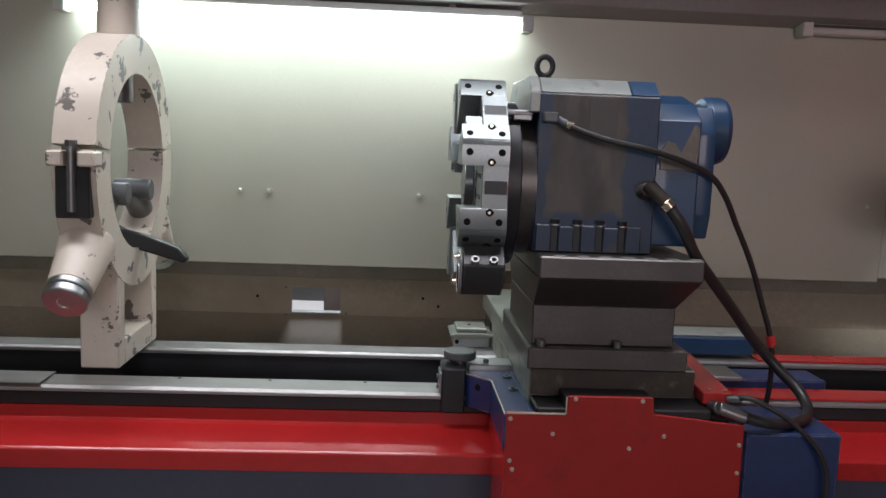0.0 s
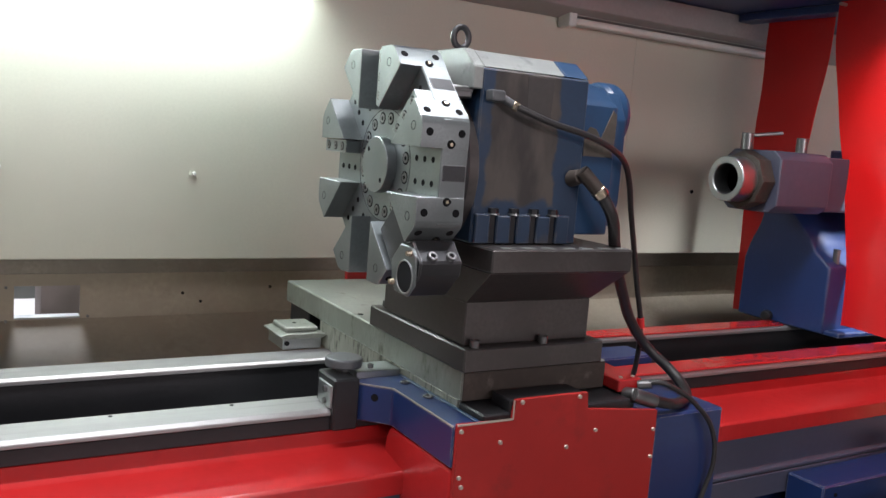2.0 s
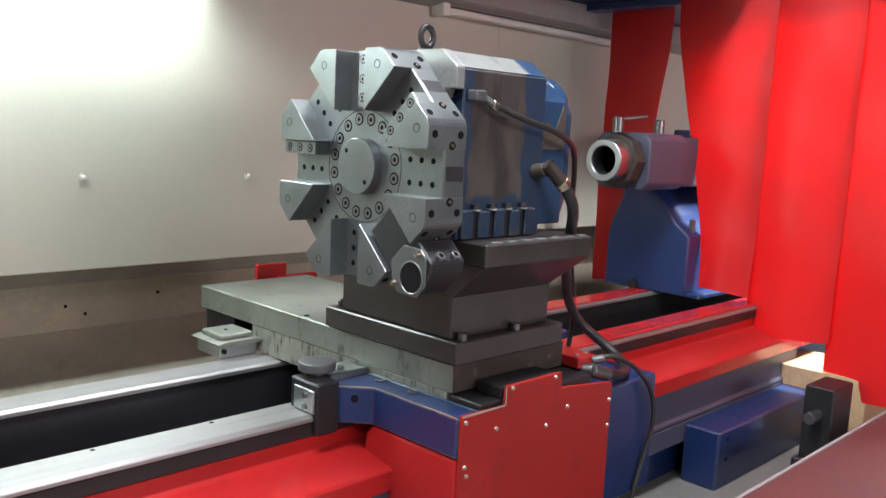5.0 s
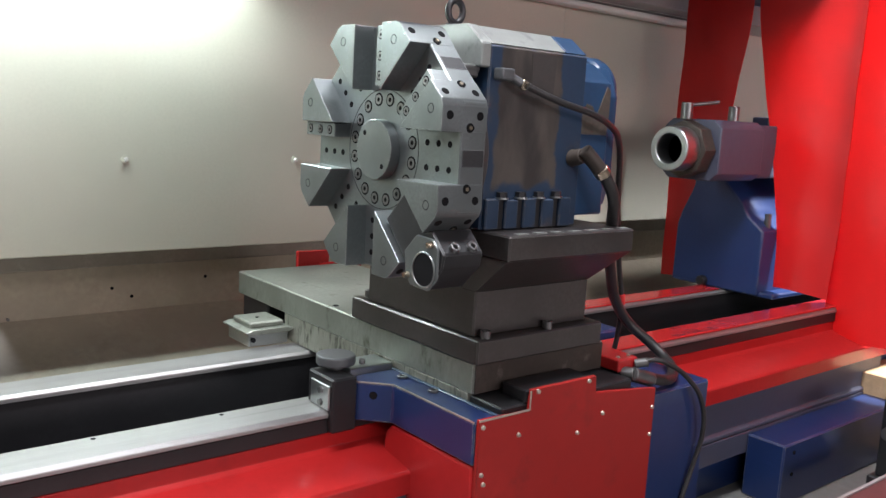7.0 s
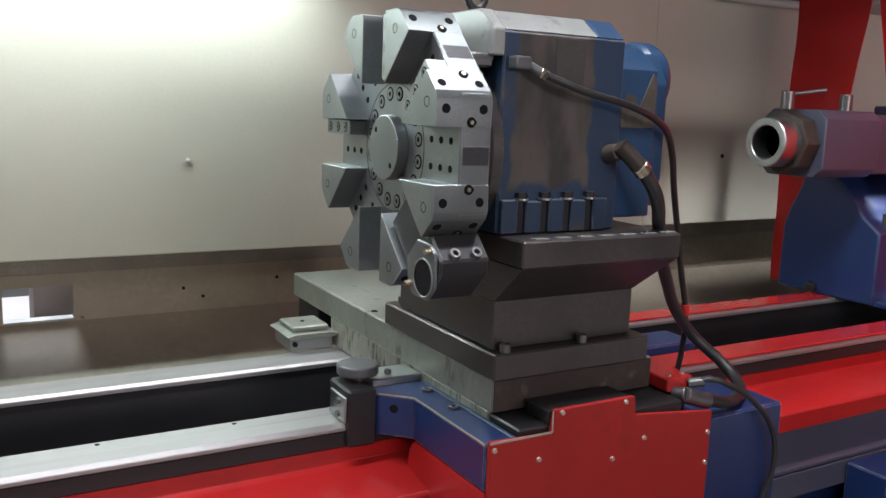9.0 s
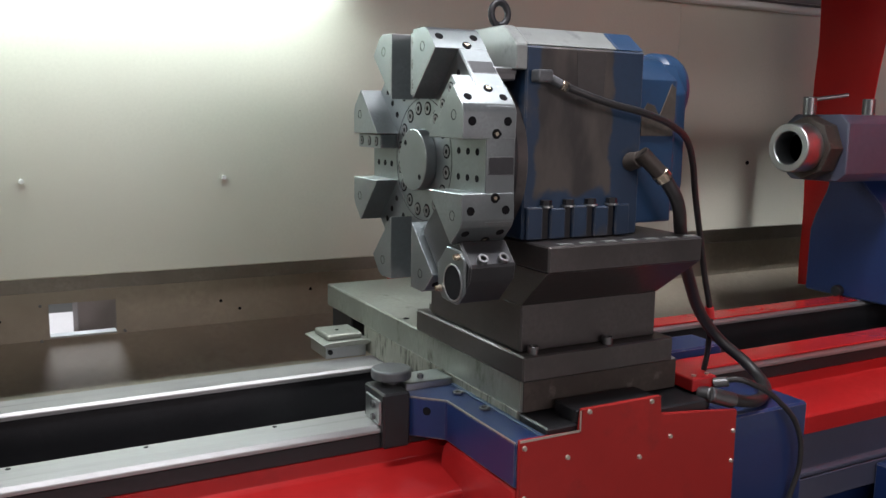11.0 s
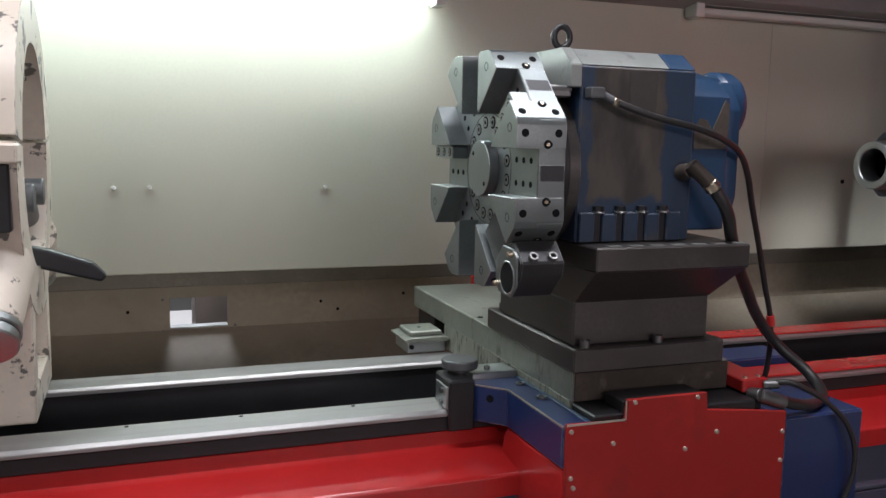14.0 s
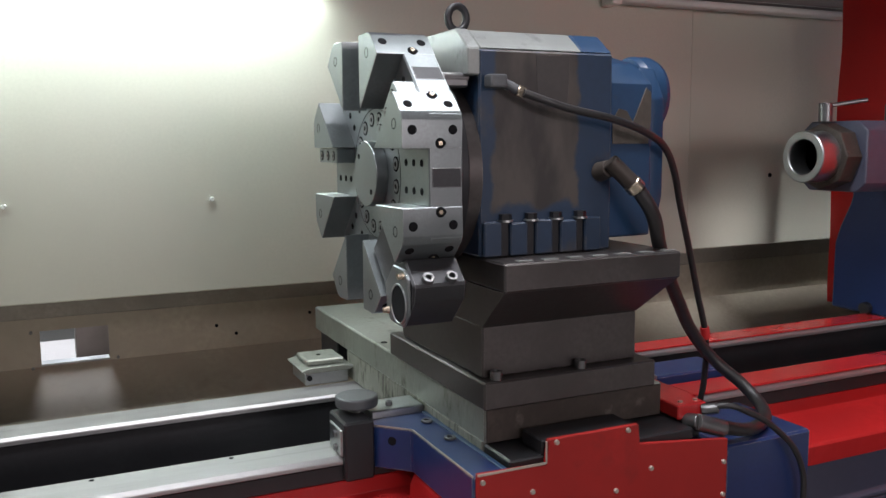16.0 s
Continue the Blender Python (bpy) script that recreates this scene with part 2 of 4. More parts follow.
wear_through(HOUSING, (-0.108, 0.608), (0.108, 0.172), (0.072, 0.062, 0.053), (0.030, 0.026, 0.024))
edge_wear(NAVY, (0.34, 0.33, 0.30), 0.004, 0.4, 0.48)
edge_wear(DISC, (0.55, 0.58, 0.58), 0.0025, 0.25, 0.42)
edge_wear(POST, (0.22, 0.21, 0.20), 0.003, 0.3, 0.46)
edge_wear(PLATE, (0.46, 0.47, 0.43), 0.004, 0.3, 0.46)
edge_wear(APRON, (0.035, 0.012, 0.010), 0.004, 0.5, 0.50)
edge_wear(HOUSING, (0.16, 0.15, 0.14), 0.004, 0.4, 0.50)
edge_wear(BLUE, (0.16, 0.17, 0.19), 0.003, 0.4, 0.54)
edge_wear(IVORY, (0.11, 0.095, 0.08), 0.005, 0.5, 0.53)
edge_wear(HOLDER, (0.30, 0.30, 0.30), 0.0025, 0.3, 0.44)
translucent(CURTAIN, (0.75, 0.035, 0.035), 0.4)


# ---- building helpers ----
def box(bm, x0, x1, y0, y1, z0, z1, bevel=0.0, segs=1):
    at = len(bm.verts)
    m = Matrix.Translation(((x0 + x1) / 2, (y0 + y1) / 2, (z0 + z1) / 2)) @ Matrix.Diagonal((x1 - x0, y1 - y0, z1 - z0, 1))
    made = bmesh.ops.create_cube(bm, size=1, matrix=m)["verts"]
    if bevel:
        edges = {e for v in made for e in v.link_edges}
        bmesh.ops.bevel(bm, geom=list(edges), offset=bevel, segments=segs, affect="EDGES", profile=0.5)
    return at


def prism(bm, outline, axis, a, b, bevel=0.0, segs=1):
    """A closed outline drawn out along an axis. For x the outline is (y, z), for y (x, z), for z (x, y)."""
    def put(p, d):
        return {"x": (d, p[0], p[1]), "y": (p[0], d, p[1]), "z": (p[0], p[1], d)}[axis]
    low, high = [bm.verts.new(put(p, a)) for p in outline], [bm.verts.new(put(p, b)) for p in outline]
    faces = [bm.faces.new(low), bm.faces.new(high)]
    for i in range(len(outline)):
        j = (i + 1) % len(outline)
        faces.append(bm.faces.new((low[i], low[j], high[j], high[i])))
    bmesh.ops.recalc_face_normals(bm, faces=faces)
    if bevel:
        bmesh.ops.bevel(bm, geom=list({e for f in faces for e in f.edges}), offset=bevel, segments=segs, affect="EDGES", profile=0.5)


def rod(bm, p0, p1, r, r2=None, seg=20, bevel=0.0):
    p0, p1 = Vector(p0), Vector(p1)
    turn = (p1 - p0).to_track_quat("Z", "Y").to_matrix().to_4x4()
    made = bmesh.ops.create_cone(bm, cap_ends=True, segments=seg, radius1=r, radius2=r if r2 is None else r2, depth=(p1 - p0).length,
                                 matrix=Matrix.Translation((p0 + p1) / 2) @ turn)["verts"]
    if bevel:
        caps = [e for e in {e for v in made for e in v.link_edges} if any(len(f.verts) > 4 for f in e.link_faces)]
        bmesh.ops.bevel(bm, geom=caps, offset=bevel, segments=2, affect="EDGES", profile=0.5)


def ring(bm, centre, axis, inner, outer, length, seg=28, bevel=0.002):
    """A hollow sleeve that begins at centre and runs along axis."""
    turn = Vector(axis).to_track_quat("Z", "Y").to_matrix().to_4x4()
    m = Matrix.Translation(centre) @ turn
    c = bevel
    prof = [(inner, c), (inner + c, 0), (outer - c, 0), (outer, c), (outer, length - c), (outer - c, length), (inner + c, length), (inner, length - c)]
    rows = [[bm.verts.new(m @ Vector((r * math.cos(k * math.tau / seg), r * math.sin(k * math.tau / seg), h))) for r, h in prof] for k in range(seg)]
    faces = []
    for k in range(seg):
        a, b = rows[k], rows[(k + 1) % seg]
        for i in range(len(prof)):
            j = (i + 1) % len(prof)
            faces.append(bm.faces.new((a[i], b[i], b[j], a[j])))
    bmesh.ops.recalc_face_normals(bm, faces=faces)


def part(name, bm, mat, parent=None, label="", smooth=True):
    mesh = bpy.data.meshes.new(name)
    bmesh.ops.recalc_face_normals(bm, faces=bm.faces[:])
    bm.to_mesh(mesh)
    bm.free()
    mesh.materials.append(mat)
    if smooth:
        mesh.polygons.foreach_set("use_smooth", [True] * len(mesh.polygons))
        mesh.set_sharp_from_angle(angle=radians(20))
    ob = new(name, mesh)
    if parent is not None:
        ob.parent = parent
    if label:
        ob["label"] = label
    return ob


def made(fill, *args, **kw):
    bm = bmesh.new()
    fill(bm, *args, **kw)
    return bm


def thing(name, label, category, group="", place=(0, 0, 0)):
    ob = new(name)
    ob.empty_display_size = 0.05
    ob.location = place
    return tagged(ob, label, category, group)


def setting(name, bm, mat, label=""):
    return tagged(part(name, bm, mat), label, kind="structure")


def tube_path(name, points, r, mat, parent=None, label=""):
    """A round hose that runs smoothly through the points."""
    data = bpy.data.curves.new(name, "CURVE")
    data.dimensions, data.bevel_depth, data.bevel_resolution, data.resolution_u, data.use_fill_caps = "3D", r, 4, 10, True
    sp = data.splines.new("BEZIER")
    sp.bezier_points.add(len(points) - 1)
    for p, q in zip(sp.bezier_points, points):
        p.co, p.handle_left_type, p.handle_right_type = q, "AUTO", "AUTO"
    data.materials.append(mat)
    curve = new(name, data)
    mesh = bpy.data.meshes.new_from_object(curve.evaluated_get(bpy.context.evaluated_depsgraph_get()))
    bpy.data.objects.remove(curve)
    mesh.polygons.foreach_set("use_smooth", [True] * len(mesh.polygons))
    ob = new(name, mesh)
    if parent is not None:
        ob.parent = parent
    if label:
        ob["label"] = label
    return ob


# ---- the setting ----
def wall_with_hole(bm, x0, x1, y0, y1, z0, z1, hx0, hx1, hz0, hz1):
    for a in ((x0, hx0, z0, z1), (hx1, x1, z0, z1), (hx0, hx1, z0, hz0), (hx0, hx1, hz1, z1)):
        box(bm, a[0], a[1], y0, y1, a[2], a[3])


setting("floor", made(box, -9, 12, -8, 9, -0.2, 0.0), FLOOR, "oil-darkened grey concrete workshop floor")
setting("ceiling", made(box, -9, 12, -8, 9, 5.2, 5.4), HALL, "pale painted hall ceiling")
setting("wall_north", made(box, -9, 12, 9, 9.2, 0, 5.2), HALL, "pale painted hall wall behind the machine")
setting("wall_south", made(box, -9, 12, -8.2, -8, 0, 5.2), HALL, "pale painted hall wall across the aisle")
setting("wall_west", made(box, -9.2, -9, -8, 9, 0, 5.2), HALL, "pale painted hall end wall")
setting("wall_east", made(box, 12, 12.2, -8, 9, 0, 5.2), HALL, "pale painted hall end wall")

# enclosure of the machine: upper back sheet, recessed lower sheet with a cut-out, chip slope
setting("wall_panel", made(box, -3.2, 2.43, 3.757, 3.81, 0.802, 2.052, 0.004), CREAM, "cream painted sheet-metal rear guard, lightly stained")
setting("wall_panel_end", made(box, 2.434, 4.9, 3.764, 3.81, 0.82, 2.052, 0.004), CREAM, "cream painted sheet-metal rear guard beyond the fold")
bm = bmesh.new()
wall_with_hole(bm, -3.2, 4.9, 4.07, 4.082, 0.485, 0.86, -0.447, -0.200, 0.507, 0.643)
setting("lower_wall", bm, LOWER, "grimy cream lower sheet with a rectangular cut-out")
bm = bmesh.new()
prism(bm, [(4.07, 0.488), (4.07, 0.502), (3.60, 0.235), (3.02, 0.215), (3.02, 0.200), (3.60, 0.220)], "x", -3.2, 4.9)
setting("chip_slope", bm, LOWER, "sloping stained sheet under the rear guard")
# dark colour here carries some of the shade below the guard
setting("trim", made(box, -3.2, 4.9, 3.811, 4.069, 0.806, 0.829), LEDGE, "sheet ledge under the rear guard, shade put into its dark colour")
bm = bmesh.new()
box(bm, -0.446, -0.201, 4.058, 4.12, 0.5075, 0.5145, 0.001)
setting("hole_sill", bm, STEEL, "bright steel strip below the cut-out")
for x, z in ((-0.477, 0.500), (-0.170, 0.512), (-0.477, 0.640)):
    bm = bmesh.new()
    rod(bm, (x, 4.069, z), (x, 4.058, z), 0.006, seg=10)
    ob = part("sheet_screw", bm, BOLT)
    tagged(ob, "small dull screw in the lower sheet", "screw", "sheet screws")
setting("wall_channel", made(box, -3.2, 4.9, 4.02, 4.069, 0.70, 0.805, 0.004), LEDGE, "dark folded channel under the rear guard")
bm = bmesh.new()
prism(bm, [(3.59, 2.022), (3.755, 1.992), (3.755, 2.14), (3.59, 2.14)], "x", -3.2, 4.9, 0.004)
setting("wall_beam", bm, BEAM, "grey folded sheet beam along the top of the guard")
setting("enclosure_roof", made(box, -3.2, 4.9, 2.56, 3.81, 2.144, 2.17), NAVY, "dark navy enclosure roof sheet")
# unseen upper height is added to stop end lamp light passing over
setting("curtain_header", made(box, 2.97, 3.09, 0.2, 2.556, 2.15, 3.05, 0.006), NAVY, "navy painted steel header over the curtains")
setting("curtain_rail", made(box, 2.97, 3.08, 2.56, 3.58, 2.10, 2.142, 0.004), NAVY, "navy steel rail under the enclosure roof")
setting("enclosure_end", made(box, -3.26, -3.2, 2.3, 4.08, 0.3, 2.17), CREAM, "cream sheet end of the enclosure")

# round-headed bolts on the guard
for x, z in ((-1.89, 1.135), (-0.656, 1.144), (-0.525, 1.146), (0.17, 1.148), (0.871, 1.154), (2.34, 1.168)):
    root = thing("wall_bolt", "painted round bolt head on the cream guard", "bolt", "guard bolts", (x, 3.757, z))
    bm = bmesh.new()
    rod(bm, (0, 0.001, 0), (0, -0.004, 0), 0.0165, seg=20)
    part("washer", bm, CREAM, root)
    bm = bmesh.new()
    rod(bm, (0, -0.003, 0), (0, -0.014, 0), 0.010, 0.007, seg=6)
    part("head", bm, WHITE, root)
bm = bmesh.new()
rod(bm, (2.96, 3.763, 1.173), (2.96, 3.759, 1.173), 0.011, seg=16)
tagged(part("drilled_hole", bm, HOLE), "small dark drilled hole in the guard", "hole")

# drilled pits in the lower sheet
for x, z in ((0.22, 0.60), (0.30, 0.56), (-0.62, 0.59), (0.62, 0.62)):
    bm = bmesh.new()
    rod(bm, (x, 4.0695, z), (x, 4.0665, z), 0.007, seg=12)
    tagged(part("drilled_hole", bm, HOLE), "small dark drilled hole in the lower sheet", "hole", "sheet holes")

# strip lamps under the beam
def strip_lamp(x0, x1, y, z, lit):
    root = thing("strip_lamp", "fluorescent strip lamp, burning, under the wall beam" if lit else "unlit fluorescent strip lamp with a clear cover under the beam",
                 "lamp", "strip lamps", (x0, y, z))
    w = x1 - x0
    part("housing", made(box, 0.05, w - 0.05, -0.02, 0.09, 0.03, 0.065, 0.006), WHITE, root)
    for a in (0.0, w - 0.05):
        part("end_cap", made(box, a, a + 0.05, -0.035, 0.06, -0.03, 0.04, 0.01, 2), WHITE, root)
    for dy in (-0.012, 0.034):
        bm = bmesh.new()
        rod(bm, (0.05, dy, 0), (w - 0.05, dy, 0), 0.017, seg=16)
        part("tube", bm, TUBE if lit else WHITE, root, "glowing white tube" if lit else "")
    for a in (0.18 * w, 0.82 * w):
        part("bracket", made(box, a, a + 0.03, 0.0, 0.06, 0.06, 0.10, 0.003), BEAM, root)
    return root


strip_lamp(-1.44, 0.65, 3.65, 1.93, True)
strip_lamp(1.90, 3.68, 3.69, 1.975, False)


# ---- the lathe bed ----
bed = thing("lathe_bed", "long lathe bed with bright steel ways and red covers", "lathe bed", place=(0, 2.7, 0))
X0, X1 = -3.1, 4.7


def bed_part(name, outline, mat, label="", bevel=0.003, x0=X0, x1=X1):
    bm = bmesh.new()
    prism(bm, [(y - 2.7, z) for y, z in outline], "x", x0, x1, bevel)
    return part(name, bm, mat, bed, label)


bed_part("front_way", [(2.392, 0.585), (2.392, 0.595), (2.402, 0.605), (2.515, 0.605), (2.525, 0.595), (2.525, 0.585)], RAIL, "worn bright steel way", 0.0015)
bed_part("rear_way", [(2.888, 0.585), (2.888, 0.597), (2.896, 0.605), (3.005, 0.605), (3.015, 0.595), (3.015, 0.585)], RAIL, "worn bright steel way", 0.0015)
# flanks and trough are black to carry the shade below the ways
bed_part("front_way_side", [(2.396, 0.542), (2.396, 0.584), (2.52, 0.584), (2.52, 0.46), (2.416, 0.46), (2.416, 0.542)], BLACK, "dark way flank, shade added to its colour")
bed_part("rear_way_side", [(2.896, 0.30), (2.896, 0.584), (3.008, 0.584), (3.008, 0.30)], BLACK, "dark way flank, shade added to its colour")
bed_part("trough", [(2.535, 0.20), (2.535, 0.45), (2.55, 0.45), (2.55, 0.215), (2.87, 0.215), (2.87, 0.40), (2.882, 0.40), (2.882, 0.20)], BLACK, "deep trough, its shade coloured black")
COVER = [(2.410, 0.541), (2.404, 0.538), (2.404, 0.500), (2.388, 0.491), (2.240, 0.466), (2.232, 0.458), (2.232, 0.402), (2.238, 0.402), (2.240, 0.452), (2.390, 0.478), (2.412, 0.492), (2.415, 0.541)]
for x0, x1 in ((X0, -1.9), (-1.897, 1.0), (1.004, X1)):
    bed_part("cover", COVER, RED, "glossy red sheet cover with a narrow ledge", 0.0015, x0, x1)
bed_part("upper_skirt", [(2.246, 0.399), (2.262, 0.399), (2.262, 0.28), (2.232, 0.268), (2.232, 0.282), (2.246, 0.292)], BASEGREY, "grey-blue sheet skirt", 0.002, x1=1.0)
bed_part("lower_skirt", [(2.230, 0.265), (2.285, 0.265), (2.285, 0.20), (2.230, 0.20)], BASEGREY, "grey-blue sheet skirt", 0.002, x1=1.0)
bed_part("upper_skirt", [(2.250, 0.399), (2.266, 0.399), (2.266, 0.268), (2.236, 0.254), (2.236, 0.266), (2.250, 0.276)], BASEGREY, "grey-blue sheet skirt", 0.002, x0=1.004, x1=3.12)
bed_part("lower_skirt", [(2.234, 0.250), (2.285, 0.250), (2.285, 0.165), (2.234, 0.165)], BASEGREY, "grey-blue sheet skirt", 0.002, x0=1.004, x1=3.12)
for x0, x1 in ((1.06, 1.30), (1.302, 2.45), (2.452, X1)):
    bed_part("way_cover", [(2.398, 0.6065), (2.398, 0.611), (2.403, 0.6135), (2.508, 0.6135), (2.508, 0.6065)], RED, "red sheet strip over the way", 0.0, x0, x1)
bed_part("way_cover", [(2.900, 0.6065), (2.900, 0.612), (3.000, 0.612), (3.000, 0.6065)], RED, "red sheet strip over the way", 0.0, 1.48, 2.76)
bed_part("casting", [(2.30, 0.0), (2.30, 0.40), (2.40, 0.43), (2.40, 0.19), (3.00, 0.19), (3.00, 0.0)], NAVY, "dark blue bed casting", 0.004)
for a, b in ((-2.4, -1.2), (2.0, 3.05)):
    part("foot", made(box, a, b, -0.62, -0.466, 0.0, 0.242, 0.006), NAVY, bed, "navy blue foot casting")
bed_part("front_way_cap", [(2.39, 0.609), (2.52, 0.609), (2.52, 0.612), (2.39, 0.612)], RAIL, "", 0.0, -3.1, -1.02)
for x, z in ((2.07, 0.205), (2.07, 0.12), (2.9, 0.205)):
    bm = bmesh.new()
    rod(bm, (x, -0.624, z), (x, -0.617, z), 0.008, seg=10)
    part("screw_hole", bm, HOLE, bed)
# joint marks on the near way
for x in (-0.62, -0.33, -0.02):
    bm = bmesh.new()
    rod(bm, (x, -0.20, 0.6045), (x, -0.20, 0.6056), 0.006, seg=10)
    part("way_screw", bm, HOLE, bed)

# ---- saddle ----
saddle = thing("saddle", "blue and red carriage saddle riding on the bed ways", "saddle", place=(0.7, 2.5, 0.6))


def sad(name, bm, mat, label="", parent=None):
    bmesh.ops.translate(bm, verts=bm.verts[:], vec=(-0.7, -2.5, -0.6))
    return part(name, bm, mat, parent or saddle, label)


sad("body", made(box, 0.458, 0.95, 2.12, 3.06, 0.608, 0.6945, 0.002), SADDLE, "greasy cast saddle body")
bm = bmesh.new()
prism(bm, [(0.374, 1.996), (0.4575, 1.996), (0.4575, 2.435), (0.301, 2.435), (0.301, 2.392), (0.374, 2.318)], "z", 0.565, 0.672, 0.004)
wing = sad("left_wing", bm, NAVY, "navy blue wing with worn pale edges")
sad("wing_step", made(box, 0.446, 0.457, 2.0, 2.43, 0.672, 0.676, 0.001), BLUE)
bm = bmesh.new()
prism(bm, [(0.3735, 1.998), (0.3765, 1.998), (0.3765, 2.3185), (0.303, 2.392), (0.3005, 2.3905), (0.3735, 2.3175)], "z", 0.670, 0.6733)
sad("worn_edge", bm, SCREW, "paint worn to pale metal")
sad("worn_edge", made(box, 0.378, 0.5395, 1.9815, 1.9835, 0.676, 0.6815, 0.0004), SCREW)
sad("worn_edge", made(box, 0.5385, 0.5425, 1.9808, 1.983, 0.678, 0.727, 0.0004), SCREW)
sad("front_ledge", made(box, 0.462, 0.95, 1.998, 2.118, 0.64, 0.690, 0.004), BLACK, "oily black ledge")
sad("ledge_plate", made(box, 0.54, 0.785, 1.998, 2.085, 0.690, 0.722, 0.003), BLACK)
bm = bmesh.new()
prism(bm, [(0.379, 0.24), (1.04, 0.24), (1.04, 0.654), (0.784, 0.682), (0.780, 0.728), (0.546, 0.728), (0.54, 0.676), (0.379, 0.681)], "y", 1.982, 1.995, 0.0015)
panel = sad("apron_panel", bm, APRON, "red apron sheet with a stepped top")
bm = bmesh.new()
prism(bm, [(1.997, 0.24), (1.997, 0.562), (2.325, 0.562), (2.352, 0.535), (2.362, 0.47), (2.352, 0.38), (2.30, 0.24)], "x", 0.378, 1.03, 0.01, 2)
sad("apron_body", bm, RED, "red apron casting")
for x, z in ((0.389, 0.663), (0.565, 0.721), (0.75, 0.719), (0.507, 0.622), (0.815, 0.621), (0.392, 0.545), (1.028, 0.60), (0.40, 0.52), (0.72, 0.585), (1.028, 0.52)):
    bm = bmesh.new()
    rod(bm, (x, 1.983, z), (x, 1.977, z), 0.0065, 0.005, seg=12)
    sad("panel_screw", bm, SCREW, "", panel)
sad("side_box", made(box, 1.052, 1.33, 2.0, 2.26, 0.24, 0.628, 0.006), NAVY, "navy blue cover box")
hood = sad("hose_box", made(box, 0.953, 1.018, 2.052, 2.49, 0.640, 0.695, 0.004), BLACK, "dark hose box")
bm = bmesh.new()
prism(bm, [(0.938, 2.04), (1.024, 2.04), (1.062, 2.50), (0.965, 2.50)], "z", 0.696, 0.730, 0.003)
sad("lid", bm, RED, "bright red lid", hood)
for dx in (0.965, 1.01):
    bm = bmesh.new()
    rod(bm, (dx, 2.065, 0.729), (dx, 2.065, 0.733), 0.006, seg=10)
    sad("lid_screw", bm, SCREW, "", hood)
sad("right_wing", made(box, 0.965, 1.56, 2.535, 2.68, 0.50, 0.635, 0.006), NAVY, "navy blue right-hand wing")
sad("wiper_plate", made(box, 1.09, 1.25, 2.50, 2.65, 0.636, 0.652, 0.003), STEEL, "pale steel wiper plate")
sad("rear_wing", made(box, 0.965, 1.47, 2.93, 3.09, 0.62, 0.69, 0.006), BLUE, "blue rear wiper housing")
sad("rear_wing_plate", made(box, 0.975, 1.46, 2.935, 3.08, 0.6905, 0.70, 0.003), TOPCAP)
sad("rear_cover", made(box, 0.72, 0.86, 3.44, 3.46, 0.60, 0.825, 0.003), RED, "red sheet cover at the rear")
sad("rear_cover_top", made(box, 0.81, 1.0, 3.42, 3.438, 0.75, 0.778, 0.003), RED)
# left rear clamp block on the rear way
clampb = sad("rear_wiper", made(box, 0.305, 0.445, 3.01, 3.16, 0.607, 0.646, 0.003), STEEL, "steel wiper block on the rear way")
bm = bmesh.new()
prism(bm, [(0.305, 0.6465), (0.291, 0.654), (0.291, 0.657), (0.318, 0.6635), (0.432, 0.6635), (0.459, 0.657), (0.459, 0.654), (0.445, 0.6465)], "y", 2.998, 3.172, 0.001)
sad("wiper_flange", bm, PLATE, "", clampb)
sad("wiper_top", made(box, 0.315, 0.435, 3.022, 3.148, 0.664, 0.682, 0.004), PLATE, "", clampb)
bm = bmesh.new()
rod(bm, (0.37, 3.085, 0.682), (0.37, 3.085, 0.684), 0.006, seg=10)
sad("wiper_hole", bm, HOLE, "", clampb)
bm = bmesh.new()
rod(bm, (0.318, 3.012, 0.63), (0.318, 3.002, 0.63), 0.008, seg=10)
sad("wiper_screw", bm, HOLE, "", clampb)
# near wiper with the round knob
bm = bmesh.new()
box(bm, 0.225, 0.30, 2.375, 2.50, 0.545, 0.69, 0.005)
wiper = sad("front_wiper", bm, BLACK, "black wiper block on the front way")
bm = bmesh.new()
rod(bm, (0.286, 2.463, 0.69), (0.286, 2.463, 0.703), 0.02)
sad("knob_stem", bm, BOLT, "", wiper)
bm = bmesh.new()
rod(bm, (0.286, 2.463, 0.704), (0.286, 2.463, 0.731), 0.053, seg=36, bevel=0.005)
sad("knob", bm, KNOB, "round dark knob")
sad("knob_plate", made(box, 0.315, 0.4565, 2.437, 2.53, 0.660, 0.690, 0.003), STEEL, "pale steel plate")
for x, y, z, r in ((0.372, 2.465, 0.691, 0.009), (0.428, 2.354, 0.673, 0.014), (0.428, 2.22, 0.673, 0.014)):
    bm = bmesh.new()
    ring(bm, (x, y, z), (0, 0, 1), r * 0.5, r, 0.006 if r > 0.01 else 0.012, 16, 0.001)
    sad("cap_screw", bm, BOLT)
bm = bmesh.new()
rod(bm, (0.338, 2.356, 0.638), (0.3365, 2.3545, 0.638), 0.011, seg=14)
sad("screw_hole", bm, HOLE)
sad("wiper_bracket", made(box, 0.218, 0.2245, 2.385, 2.475, 0.607, 0.672, 0.002), STEEL, "", wiper)
for x, z in ((0.2165, 0.622), (0.2165, 0.655)):
    bm = bmesh.new()
    rod(bm, (x + 0.002, 2.42, z), (x - 0.006, 2.42, z), 0.009, seg=6)
    sad("wiper_bolt", bm, BOLT, "", wiper)

